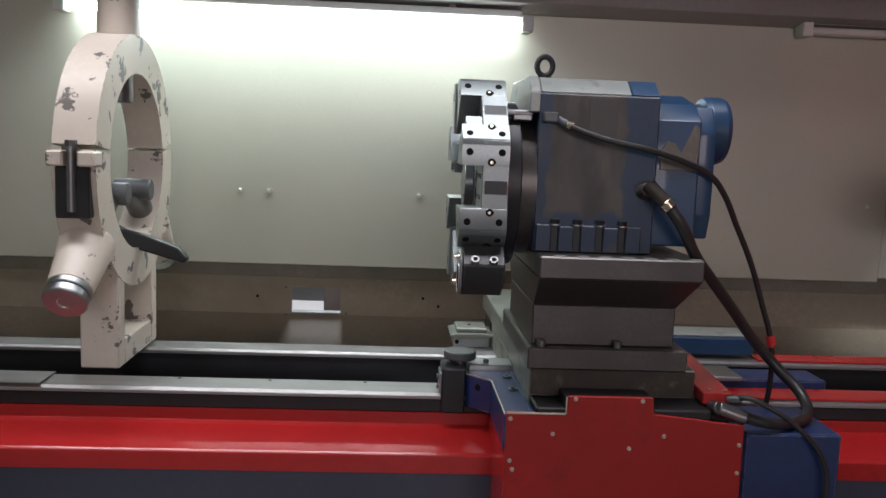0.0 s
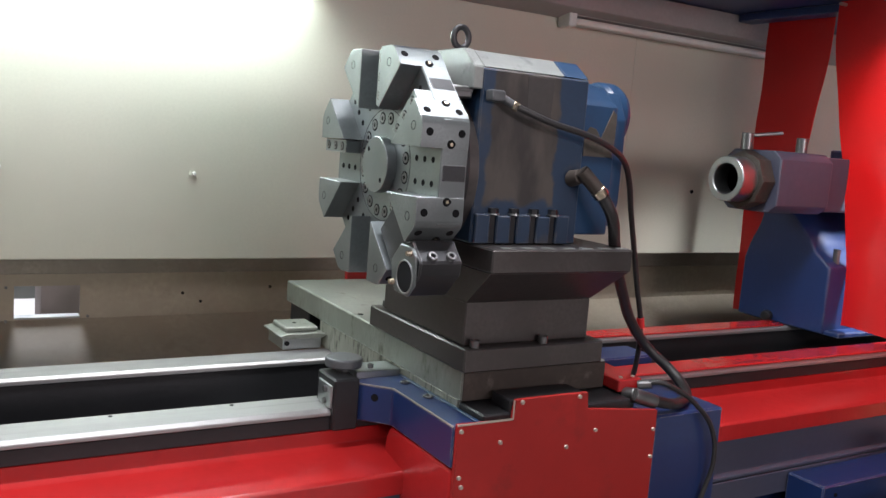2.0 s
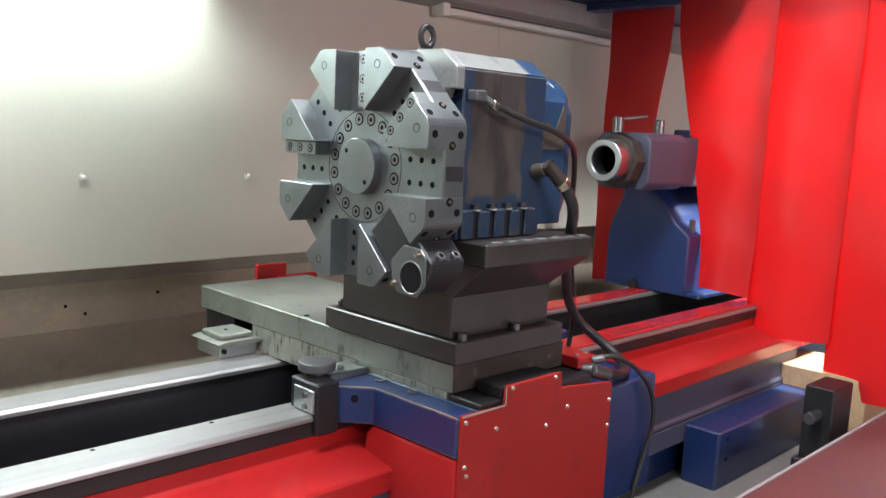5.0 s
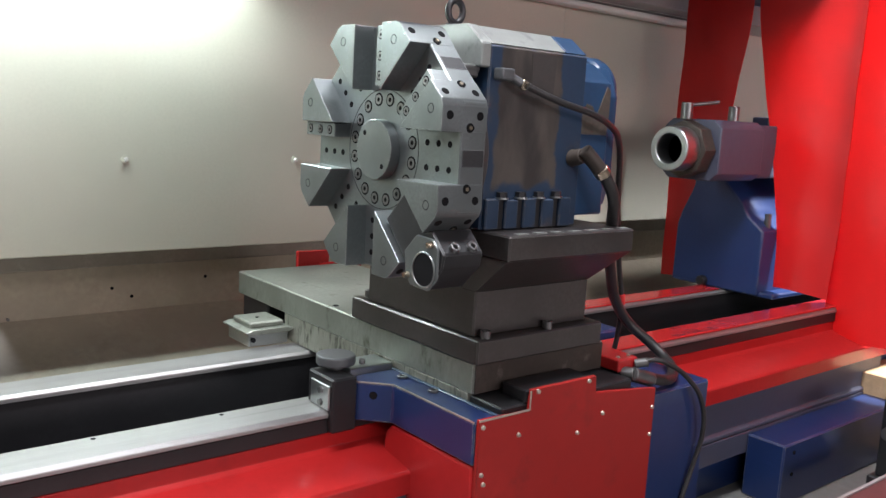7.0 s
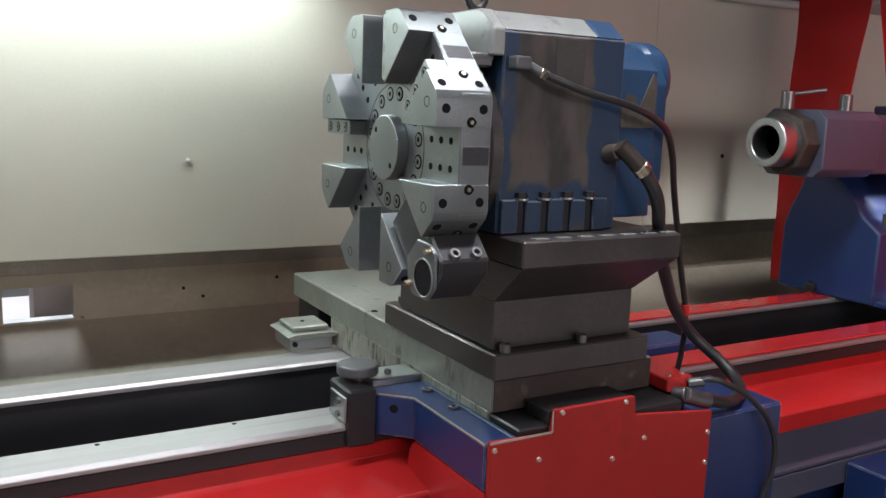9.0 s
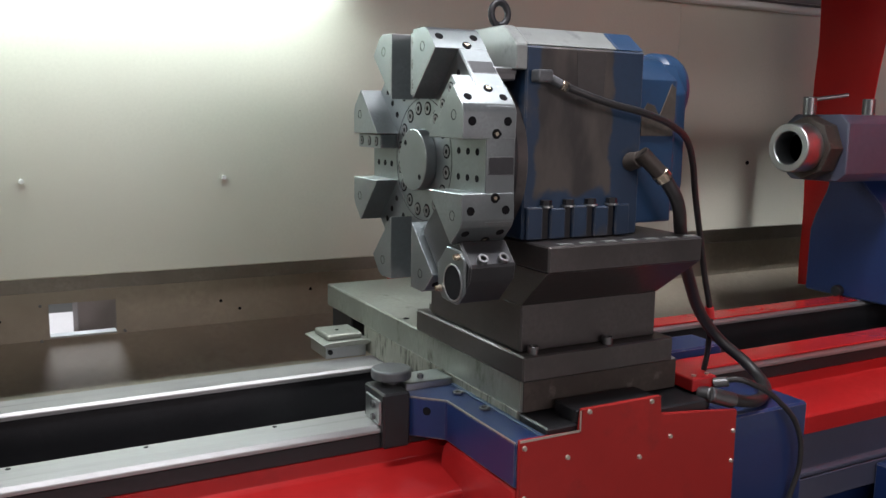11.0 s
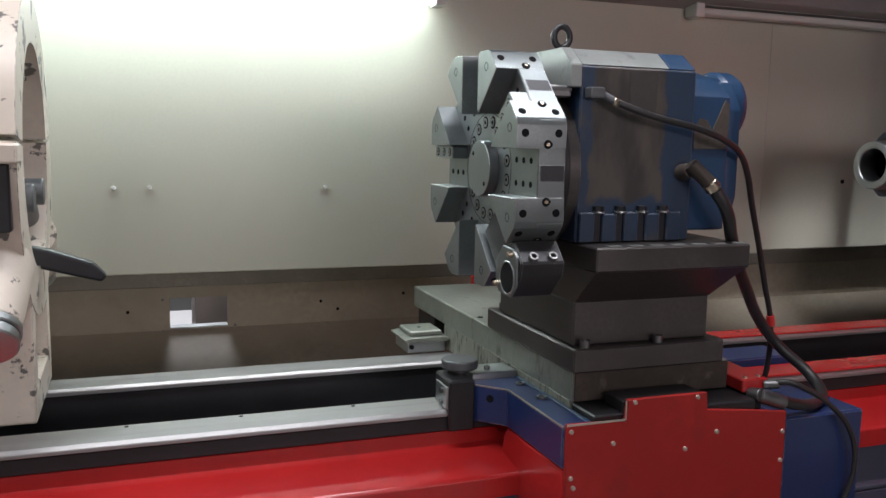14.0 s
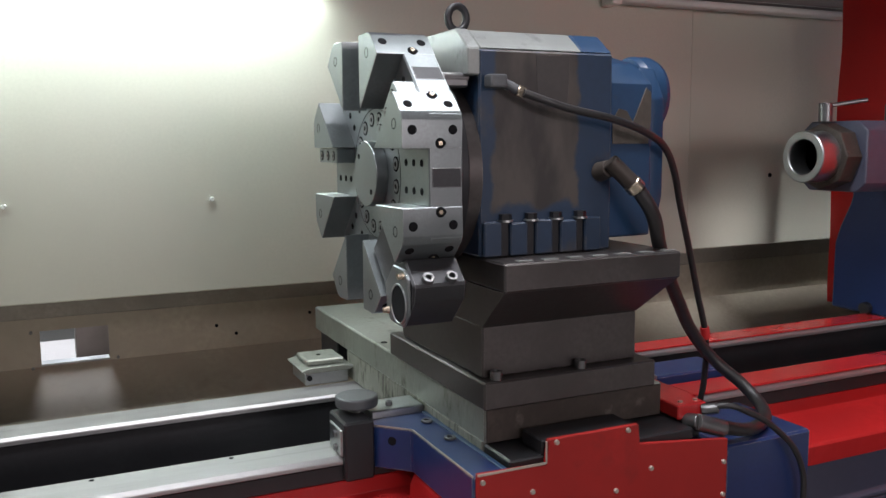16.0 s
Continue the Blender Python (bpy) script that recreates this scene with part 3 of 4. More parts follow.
# ---- cross slide ----
slide = thing("cross_slide", "oily grey cast cross slide plate", "slide", place=(0.69, 2.1, 0.706))
bm = bmesh.new()
prism(bm, [(0.455 - 0.69, -0.011), (0.935 - 0.69, -0.011), (0.935 - 0.69, 0.069), (0.455 - 0.69, 0.069)], "y", 0.0, 1.303, 0.004)
part("plate", bm, PLATE, slide)
# thin skin that carries rust plus painted shade below the flange
part("shaded_front", made(box, -0.231, 0.241, -0.004, -0.0005, -0.009, 0.066, 0.001), SHADED_RUST, slide, "rust-stained front face, darkened for the shade under the flange")
part("rear_apron", made(box, -0.22, 0.23, 1.10, 1.29, -0.10, -0.012, 0.004), BLACK, slide)
for x, y in ((0.51, 2.70), (0.60, 2.70), (0.48, 2.78)):
    bm = bmesh.new()
    rod(bm, (x - 0.69, y - 2.1, 0.069), (x - 0.69, y - 2.1, 0.0705), 0.010, seg=14)
    part("screw_hole", bm, HOLE, slide)
# loose round bar end between the ways
bm = bmesh.new()
rod(bm, (0.05, 2.70, 0.43), (0.45, 2.70, 0.43), 0.035, seg=24)
tagged(part("lead_screw", bm, STEEL), "steel screw shaft lying in the dark bed trough", "shaft")

# packing seen through the cut-out
tagged(part("grey_carton", made(box, -0.315, -0.03, 4.44, 4.72, 0.301, 0.70, 0.004), GREYCARD), "pinkish grey carton standing on the white card stack", "carton")
tagged(part("card_pallet", made(box, -1.04, 0.46, 4.37, 5.5, 0.0, 0.30, 0.004), PAPER), "white card covering a pallet behind the machine", "pallet")
tagged(part("carton", made(box, -0.41, -0.34, 4.52, 4.62, 0.302, 0.36, 0.004), KRAFT), "small brown carton on the white card stack", "carton")


# ---- tool turret ----
YC, ZC, FLAT = 2.29, 1.284, 0.29
XF, XD, XB = 0.229, 0.285, 0.357
turret = thing("tool_turret", "eight-station steel tool turret on a worn blue housing", "turret", place=(0.69, 2.3, 0.775))


def tur(name, bm, mat, label="", parent=None):
    bmesh.ops.translate(bm, verts=bm.verts[:], vec=(-0.69, -2.3, -0.775))
    return part(name, bm, mat, parent or turret, label)


def polar(angle, r, t=0.0):
    """(y, z) at distance r along the station angle and t across it, clockwise from the top as seen from the headstock."""
    s, c = math.sin(radians(angle)), math.cos(radians(angle))
    return YC - r * s - t * c, ZC + r * c - t * s


# post: flange, column, flared head
tur("post_flange", made(box, 0.444, 0.900, 2.078, 2.638, 0.776, 0.838, 0.004), POST, "dark grey post flange")
tur("post_column", made(box, 0.458, 0.868, 2.114, 2.575, 0.838, 0.955, 0.004), POST)
bm = bmesh.new()
lo = [bm.verts.new(v) for v in ((0.458, 2.114, 0.954), (0.868, 2.114, 0.954), (0.868, 2.575, 0.954), (0.458, 2.575, 0.954))]
hi = [bm.verts.new(v) for v in ((0.452, 2.005, 1.045), (0.898, 2.005, 1.045), (0.898, 2.63, 1.045), (0.452, 2.63, 1.045))]
bm.faces.new(lo), bm.faces.new(hi)
for i in range(4):
    bm.faces.new((lo[i], lo[(i + 1) % 4], hi[(i + 1) % 4], hi[i]))
tur("post_flare", bm, POST)
head = tur("post_head", made(box, 0.450, 0.900, 1.998, 2.64, 1.046, 1.106, 0.004), POST, "dark post head plate")
for i in range(7):
    bm = bmesh.new()
    x = 0.49 + 0.062 * i
    box(bm, x, x + 0.035, 2.012, 2.030, 1.106, 1.108)
    tur("slot_mark", bm, TOPCAP, "", head)
for x, y in ((0.485, 2.608), (0.482, 2.096), (0.70, 2.096), (0.875, 2.608)):
    bm = bmesh.new()
    ring(bm, (x, y, 0.838), (0, 0, 1), 0.007, 0.0135, 0.020, 18, 0.001)
    tur("flange_bolt", bm, BOLT)

# housing
bm = bmesh.new()
prism(bm, [(2.10, 1.108), (2.10, 1.543), (2.53, 1.543), (2.53, 1.108)], "x", 0.444, 0.779, 0.004)
housing = tur("housing", bm, HOUSING, "blue housing with paint worn to bare brown metal")
CAP = [(2.102, 1.5445), (2.160, 1.588), (2.47, 1.588), (2.528, 1.5445)]
bm = bmesh.new()
prism(bm, CAP, "x", 0.449, 0.70, 0.003)
tur("top_cap", bm, TOPCAP, "scuffed pale housing top", housing)
bm = bmesh.new()
prism(bm, CAP, "x", 0.702, 0.779, 0.003)
tur("top_cap_blue", bm, BLUE, "blue painted housing top", housing)
bm = bmesh.new()
prism(bm, [(2.100, 1.49), (2.100, 1.545), (2.158, 1.590), (2.47, 1.590), (2.53, 1.545), (2.53, 1.49)], "x", 0.418, 0.4475, 0.003)
tur("end_plate", bm, TOPCAP, "pale scuffed end plate", housing)
bm = bmesh.new()
prism(bm, [(0.585, 1.43), (0.66, 1.425), (0.665, 1.535), (0.58, 1.535)], "y", 2.0985, 2.0997, 0.0003)
tur("paint_patch", bm, TAG, "rectangle of old dark paint", housing)
for k in range(5):
    x = 0.449 + 0.063 * k
    tur("lug", made(box, x, x + 0.043, 2.086, 2.0995, 1.109, 1.184 - 0.004 * (k % 2), 0.003), HOUSING, "", housing)
for k in range(4):
    x = 0.502 + 0.063 * k
    # no recess is cut: its shade is this black strip between the lugs
    tur("slot_shade", made(box, x - 0.0085, x + 0.0085, 2.094, 2.0996, 1.109, 1.186), BLACK, "", housing)
    bm = bmesh.new()
    rod(bm, (x, 2.0915, 1.186), (x, 2.0915, 1.199), 0.0135, seg=6)
    stud = tur("stud", bm, BLACK, "", housing)
    bm = bmesh.new()
    rod(bm, (x, 2.0915, 1.1825), (x, 2.0915, 1.1865), 0.0165, seg=16)
    tur("washer", bm, STEEL, "bright worn washer", housing)
bm = bmesh.new()
prism(bm, [(2.122, 1.13), (2.122, 1.482), (2.185, 1.532), (2.30, 1.562), (2.45, 1.562), (2.49, 1.50), (2.49, 1.13)], "x", 0.780, 0.908, 0.006, 2)
gear = tur("gear_case", bm, BLUE, "bright blue gear case")
bm = bmesh.new()
prism(bm, [(2.16, 1.15), (2.14, 1.22), (2.14, 1.45), (2.18, 1.525), (2.44, 1.54), (2.47, 1.44), (2.47, 1.18)], "x", 0.908, 0.958, 0.006, 2)
tur("rear_case", bm, BLUE)
bm = bmesh.new()
prism(bm, [(0.795, 1.345), (0.897, 1.345), (0.903, 1.40), (0.903, 1.462), (0.888, 1.474), (0.868, 1.43), (0.852, 1.395), (0.835, 1.42), (0.812, 1.425), (0.795, 1.40)], "y", 2.119, 2.1215, 0.001)
tur("gear_patch", bm, BARE, "", gear)
bm = bmesh.new()
rod(bm, (0.955, 2.30, 1.462), (1.035, 2.30, 1.462), 0.100, seg=40, bevel=0.02)
tur("motor", bm, BLUE, "round blue motor end")
# coupling behind the disc
bm = bmesh.new()
rod(bm, (XB, YC, ZC), (0.40, YC, ZC), 0.238, seg=64, bevel=0.004)
tur("coupling", bm, BLACK)
bm = bmesh.new()
rod(bm, (0.40, YC, ZC), (0.445, YC, ZC), 0.205, seg=64)
tur("coupling_neck", bm, POST)
bm = bmesh.new()
box(bm, 0.375, 0.43, 2.12, 2.20, 1.465, 1.495, 0.004)
rod(bm, (0.36, 2.13, 1.485), (0.43, 2.13, 1.485), 0.011)
tur("sensor", bm, BOLT, "")

# eye bolt
bm = bmesh.new()
rod(bm, (0.484, 2.285, 1.588), (0.484, 2.285, 1.600), 0.026, 0.022, seg=24)
eye = tur("eye_bolt", bm, BLACK, "dark steel lifting eye")
bm = bmesh.new()
rows = []
for i in range(36):
    a = math.tau * i / 36
    c = Vector((math.cos(a) * 0.023 + 0.484, 2.285, 1.630 + math.sin(a) * 0.027))
    o = Vector((math.cos(a), 0, math.sin(a)))
    rows.append([bm.verts.new(c + 0.0085 * (math.cos(b) * o + math.sin(b) * Vector((0, 1, 0)))) for b in (math.tau * k / 12 for k in range(12))])
for i in range(36):
    for k in range(12):
        bm.faces.new((rows[i][k], rows[(i + 1) % 36][k], rows[(i + 1) % 36][(k + 1) % 12], rows[i][(k + 1) % 12]))
tur("eye", bm, BLACK, "", eye)


def socket_screw(x, y, z, r, parent):
    """A socket screw sunk in its counterbore, on a face that looks to the headstock."""
    bm = bmesh.new()
    rod(bm, (x + 0.0006, y, z), (x - 0.0006, y, z), r, seg=18)
    tur("counterbore", bm, HOLE, "", parent)
    bm = bmesh.new()
    ring(bm, (x - 0.0004, y, z), (-1, 0, 0), r * 0.36, r * 0.76, 0.0016, 18, 0.0004)
    tur("screw_head", bm, BOLT, "", parent)


# disc: an octagonal plate with a flat per station, corner blocks standing proud of its face
R8 = FLAT / math.cos(radians(22.5))
bm = bmesh.new()
prism(bm, [polar(22.5 + 45 * k, R8) for k in range(8)], "x", XD, XB, 0.003)
disc = tur("disc", bm, DISC, "grey ground-steel turret disc")
SLOT = 0.056
for k in range(8):
    a0, a1 = 45 * k, 45 * (k + 1)
    tip = SLOT / math.sin(radians(22.5)) + 0.004
    outline = [polar(a0 + 22.5, tip), polar(a0, FLAT + 0.0006, SLOT), polar(a0 + 22.5 - 1.6, R8 - 0.0015), polar(a0 + 22.5 + 1.6, R8 - 0.0015), polar(a1, FLAT + 0.0006, -SLOT)]
    bm = bmesh.new()
    prism(bm, outline, "x", XF, XB - 0.0008, 0.0012)
    block = tur("corner_block", bm, DISC, "", disc)
    bm = bmesh.new()
    y, z = polar(a0 + 22.5, R8 - 0.042)
    ring(bm, (XF + 0.0006, y, z), (-1, 0, 0), 0.0092, 0.0108, 0.0012, 18, 0.0003)
    tur("plug_rim", bm, HOLE, "", block)
for k in range(8):
    a = 45 * k
    # clamping strip with three socket screws along one side of the station
    if k in (0, 1, 6):
        c = [polar(a, r, t) for r, t in ((0.148, 0.021), (FLAT - 0.004, 0.021), (FLAT - 0.004, SLOT - 0.001), (0.148, SLOT - 0.001))]
        bm = bmesh.new()
        prism(bm, c, "x", XF + 0.012, XD, 0.0015)
        strip = tur("clamp_strip", bm, DISC, "", disc)
        for r in (0.172, 0.217, 0.265):
            y, z = polar(a, r, 0.038)
            socket_screw(XF + 0.012, y, z, 0.0115, strip)
    # drilled holes in the station floor
    for r in (0.175, 0.215, 0.255):
        for t in ((-0.028, 0.028) if k not in (0, 1, 6) else (-0.018,)):
            y, z = polar(a, r, t)
            bm = bmesh.new()
            rod(bm, (XD + 0.0005, y, z), (XD - 0.0008, y, z), 0.0075, seg=12)
            tur("drilled_hole", bm, HOLE, "", disc)
    # holes and nozzles along the flat, and a dark inlay for key-seat shade
    for t in (-0.092, 0.092):
        for x in (0.250, 0.335):
            y0, z0 = polar(a, FLAT - 0.004, t)
            y1, z1 = polar(a, FLAT + 0.0022, t)
            bm = bmesh.new()
            rod(bm, (x, y0, z0), (x, y1, z1), 0.0095, seg=14)
            tur("screw_hole", bm, HOLE, "", disc)
        y0, z0 = polar(a, FLAT - 0.004, t * 0.72)
        y1, z1 = polar(a, FLAT + 0.005, t * 0.72)
        bm = bmesh.new()
        rod(bm, (0.308, y0, z0), (0.308, y1, z1), 0.0065, 0.0045, seg=14)
        tur("nozzle", bm, SOCKET, "small bright nozzle", disc)
        # flat pear shape, near-black for the shade in the pocket
        y2, z2 = polar(a, FLAT + 0.0020, t * 0.72)
        bm = bmesh.new()
        prism(bm, [(0.308 + 0.0125 * math.cos(k * math.tau / 16) * (1.0 if math.cos(k * math.tau / 16) > 0 else 0.8), 0.0105 * math.sin(k * math.tau / 16) * (0.75 if math.cos(k * math.tau / 16) > 0.5 else 1.0)) for k in range(16)], "z", -0.003, 0.0)
        bmesh.ops.transform(bm, matrix=Matrix.Translation((0, y2, z2)) @ Matrix.Rotation(radians(a), 4, "X"), verts=bm.verts[:])
        tur("nozzle_pocket", bm, HOLE, "", disc)
    # the seat is not cut; its shade is put into dark steel
    bm = bmesh.new()
    prism(bm, [polar(a, r, t) for r, t in ((FLAT - 0.02, -0.019), (FLAT + 0.0008, -0.019), (FLAT + 0.0008, 0.019), (FLAT - 0.02, 0.019))], "x", XD + 0.006, XB - 0.004, 0.001)
    tur("key_seat_shade", bm, HOLDER, "", disc)
# ring of socket screws and the hub cover
for k in range(16):
    y, z = polar(22.5 * k + 11.25, 0.121)
    socket_screw(XD, y, z, 0.0160, disc)
bm = bmesh.new()
ring(bm, (XD + 0.001, YC, ZC), (-1, 0, 0), 0.1425, 0.1445, 0.0018, 72, 0.0004)
tur("face_groove", bm, BLACK, "", disc)
bm = bmesh.new()
rod(bm, (XD, YC, ZC), (0.258, YC, ZC), 0.072, seg=64, bevel=0.002)
hub = tur("hub", bm, DISC, "round turned hub cover")
for a in (315, 135):
    y, z = polar(a, 0.054)
    bm = bmesh.new()
    rod(bm, (0.2584, y, z), (0.2572, y, z), 0.0062, seg=12)
    tur("hub_screw", bm, HOLE, "", hub)

# boring-bar holder on the station facing down to the aisle
A = 135
holder = tur("boring_holder", made(prism, [polar(A, r, t) for r, t in ((0.17, -0.05), (0.284, -0.05), (0.296, -0.072), (0.362, -0.072), (0.382, -0.045), (0.382, 0.038), (0.362, 0.052), (0.29, 0.052), (0.17, 0.05))],
             "x", 0.243, 0.356, 0.004), HOLDER, "dark steel boring-bar holder")
bm = bmesh.new()
by, bz = polar(A, 0.350)
ring(bm, (0.2365, by, bz), (-1, 0, 0), 0.037, 0.0405, 0.003, 40, 0.0008)
tur("sleeve", bm, STEEL, "thin bright rim round the open bore", holder)
# closed disc; the shade inside the bore is its near-black colour
bm = bmesh.new()
rod(bm, (0.2362, by, bz), (0.2352, by, bz), 0.0372, seg=40)
tur("bore", bm, HOLE, "", holder)
bm = bmesh.new()
prism(bm, [polar(A, r, t) for r, t in ((0.275, -0.03), (0.32, -0.070), (0.345, -0.070), (0.360, -0.056), (0.394, -0.02), (0.394, 0.02), (0.360, 0.052), (0.345, 0.064), (0.32, 0.064), (0.275, 0.03))], "x", 0.236, 0.243, 0.002)
tur("nose_plate", bm, DISC, "", holder)
for t in (-0.058, 0.055):
    y, z = polar(A, 0.325, t)
    bm = bmesh.new()
    rod(bm, (0.237, y, z), (0.224, y, z), 0.008, 0.006, seg=12)
    tur("nozzle", bm, SOCKET, "small bright nozzle", holder)
for x in (0.275, 0.325):
    y0, z0 = polar(A, 0.35, -0.072)
    y1, z1 = polar(A, 0.35, -0.088)
    bm = bmesh.new()
    ring(bm, (x, y0, z0), (0, y1 - y0, z1 - z0), 0.006, 0.012, 0.012, 16, 0.001)
    tur("holder_screw", bm, BOLT, "", holder)

# plugs and hoses
bm = bmesh.new()
box(bm, 0.452, 0.492, 2.062, 2.096, 1.462, 1.490, 0.005, 2)
rod(bm, (0.488, 2.078, 1.474), (0.516, 2.066, 1.458), 0.0105, seg=14)
plug = tur("cable_plug", bm, KNOB, "grey angled cable plug")
bm = bmesh.new()
ring(bm, (0.514, 2.067, 1.459), (0.9, -0.1, -0.35), 0.006, 0.0125, 0.02, 16, 0.002)
tur("gland", bm, SOCKET, "bright cable gland", plug)
bm = bmesh.new()
rod(bm, (0.748, 2.102, 1.283), (0.748, 2.062, 1.292), 0.023, 0.019, seg=24, bevel=0.003)
rod(bm, (0.742, 2.055, 1.308), (0.796, 2.038, 1.254), 0.0195, seg=20, bevel=0.004)
elbow = tur("hose_elbow", bm, SHADED_RUST, "dark elbow union")
bm = bmesh.new()
ring(bm, (0.788, 2.040, 1.262), (0.72, -0.1, -0.7), 0.012, 0.0215, 0.026, 20, 0.003)
tur("union", bm, SOCKET, "bright brass union", elbow)
tagged(tube_path("control_cable", [(0.522, 2.05, 1.452), (0.607, 2.034, 1.424), (0.746, 2.036, 1.396), (0.852, 2.063, 1.367), (0.94, 2.11, 1.332), (0.995, 2.145, 1.28), (1.055, 2.19, 1.192),
                                   (1.13, 2.24, 1.074), (1.19, 2.27, 0.942), (1.235, 2.285, 0.82), (1.25, 2.30, 0.70), (1.25, 2.32, 0.60)], 0.0085, RUBBER),
       "thin black rubber control cable looping off the housing", "cable")
bm = bmesh.new()
ring(bm, (1.229, 2.283, 0.845), (0.25, 0.08, -0.9), 0.0085, 0.0125, 0.035, 14, 0.001)
tagged(part("cable_tie", bm, CABLERED), "red tape band round the thin cable", "tape")
tagged(tube_path("coolant_hose", [(0.806, 2.034, 1.243), (0.842, 2.032, 1.193), (0.895, 2.07, 1.115), (0.98, 2.14, 1.03), (1.065, 2.20, 0.945), (1.165, 2.25, 0.835),
                                  (1.245, 2.25, 0.752), (1.295, 2.19, 0.69), (1.28, 2.11, 0.652), (1.21, 2.05, 0.645), (1.12, 2.012, 0.655), (1.045, 2.01, 0.672)], 0.0165, RUBBER),
       "thick black coolant hose drooping to the hose box", "hose")
bm = bmesh.new()
rod(bm, (1.05, 2.008, 0.669), (0.975, 2.018, 0.693), 0.021, seg=20, bevel=0.003)
rod(bm, (0.978, 2.012, 0.694), (0.965, 2.045, 0.690), 0.019, seg=20, bevel=0.003)
tagged(part("hose_union", bm, BOLT), "grey steel angled hose union on the hose box", "union")
tagged(tube_path("grease_line", [(1.012, 2.04, 0.712), (1.05, 2.0, 0.728), (1.10, 1.985, 0.71), (1.182, 1.975, 0.659), (1.262, 1.972, 0.57), (1.285, 1.975, 0.472), (1.268, 1.984, 0.38), (1.22, 1.988, 0.24), (1.20, 1.99, 0.08)], 0.0075, RUBBER),
       "thin black grease line hanging over the cover box", "cable")
bm = bmesh.new()
ring(bm, (1.01, 2.042, 0.712), (0.7, -0.7, 0.2), 0.006, 0.013, 0.04, 14, 0.002)
tagged(part("line_gland", bm, BOLT), "bright steel gland on the grease line", "gland")


# ---- steady rest ----
steady = thing("steady_rest", "ivory painted steady rest with chipped paint on the bed", "steady rest", place=(-0.897, 2.79, 0.606))
SX, SY, SZ = -0.885, 2.743, 1.29


def std(name, bm, mat, label="", parent=None):
    bmesh.ops.translate(bm, verts=bm.verts[:], vec=(0.885, -2.743, -0.606))
    return part(name, bm, mat, parent or steady, label)


def arch(bm, inner, outer, a0, a1, x0, x1, steps=28):
    """A curved bar of the ring, between two angles measured from the top towards the aisle."""
    rows = []
    for i in range(steps + 1):
        a = radians(a0 + (a1 - a0) * i / steps)
        s, c = math.sin(a), math.cos(a)
        rows.append([bm.verts.new((x, SY - r * s, SZ + r * c)) for x, r in ((x0, inner), (x0, outer), (x1, outer), (x1, inner))])
    for p, q in zip(rows, rows[1:]):
        for i in range(4):
            bm.faces.new((p[i], p[(i + 1) % 4], q[(i + 1) % 4], q[i]))
    bm.faces.new(rows[0]), bm.faces.new(rows[-1])
    bmesh.ops.bevel(bm, geom=[e for e in bm.edges if e.calc_face_angle(0) > 1.0], offset=0.006, segments=2, affect="EDGES")


std("upper_half", made(arch, 0.30, 0.43, -82, 82, -0.95, -0.82), IVORY, "hinged upper half, chipped ivory paint")
std("lower_half", made(arch, 0.30, 0.43, 84, 276, -0.95, -0.82, 32), IVORY, "lower half of the ring")
for y0, y1, z0, z1 in ((2.52, 2.585, 0.612, 0.98), (2.90, 2.965, 0.612, 0.98), (2.585, 2.90, 0.612, 0.70)):
    std("leg" if z1 > 0.9 else "foot", made(box, -0.948, -0.822, y0, y1, z0, z1, 0.006, 2), IVORY)
bm = bmesh.new()
prism(bm, [(-0.15 + SY, 0.90), (0.15 + SY, 0.90), (0.22 + SY, 0.98), (-0.22 + SY, 0.98)], "x", -0.94, -0.83, 0.006)
std("saddle_web", bm, IVORY)
bm = bmesh.new()
rod(bm, (-0.885, SY, SZ + 0.42), (-0.885, SY, SZ + 0.66), 0.072, 0.066, seg=28, bevel=0.006)
std("top_sleeve", bm, IVORY, "ivory sleeve of the top roller")
bm = bmesh.new()
rod(bm, (-0.885, SY, SZ + 0.20), (-0.885, SY, SZ + 0.33), 0.045, seg=24, bevel=0.004)
std("top_roller_arm", bm, BOLT, "dark steel roller arm")
for sgn in (1, -1):
    d = Vector((0, -sgn * math.sin(radians(128)), math.cos(radians(128))))
    c = Vector((SX, SY, SZ))
    bm = bmesh.new()
    rod(bm, c + d * 0.40, c + d * 0.60, 0.085, 0.066, seg=32, bevel=0.004)
    arm = std("roller_sleeve", bm, IVORY, "ivory sleeve of the lower roller")
    bm = bmesh.new()
    ring(bm, c + d * 0.60, d, 0.02, 0.068, 0.022, 36, 0.003)
    ring(bm, c + d * 0.624, d, 0.02, 0.065, 0.03, 36, 0.004)
    rod(bm, c + d * 0.60, c + d * 0.650, 0.03, seg=24)
    std("cap", bm, STEEL, "turned steel cap", arm)
    bm = bmesh.new()
    rod(bm, c + d * 0.16, c + d * 0.32, 0.045, seg=24, bevel=0.006)
    std("roller_arm", bm, BOLT, "dark steel roller arm")
    bm = bmesh.new()
    rod(bm, c + d * 0.17 + Vector((-0.06, 0, 0)), c + d * 0.17 + Vector((0.07, 0, 0)), 0.038, seg=28, bevel=0.005)
    std("roller", bm, KNOB, "worn steel roller")
# swing clamp at the joint
sx0, sx1 = -0.955, -0.815
for a, b in ((sx0, -0.905), (-0.865, sx1)):
    std("clamp_lug", made(box, a, b, 2.28, 2.36, 1.285, 1.33, 0.005), IVORY, "chipped clamp lug")
std("clamp_pocket", made(box, -0.935, -0.835, 2.298, 2.34, 1.13, 1.285, 0.004), BLACK, "black clamp pocket")
bm = bmesh.new()
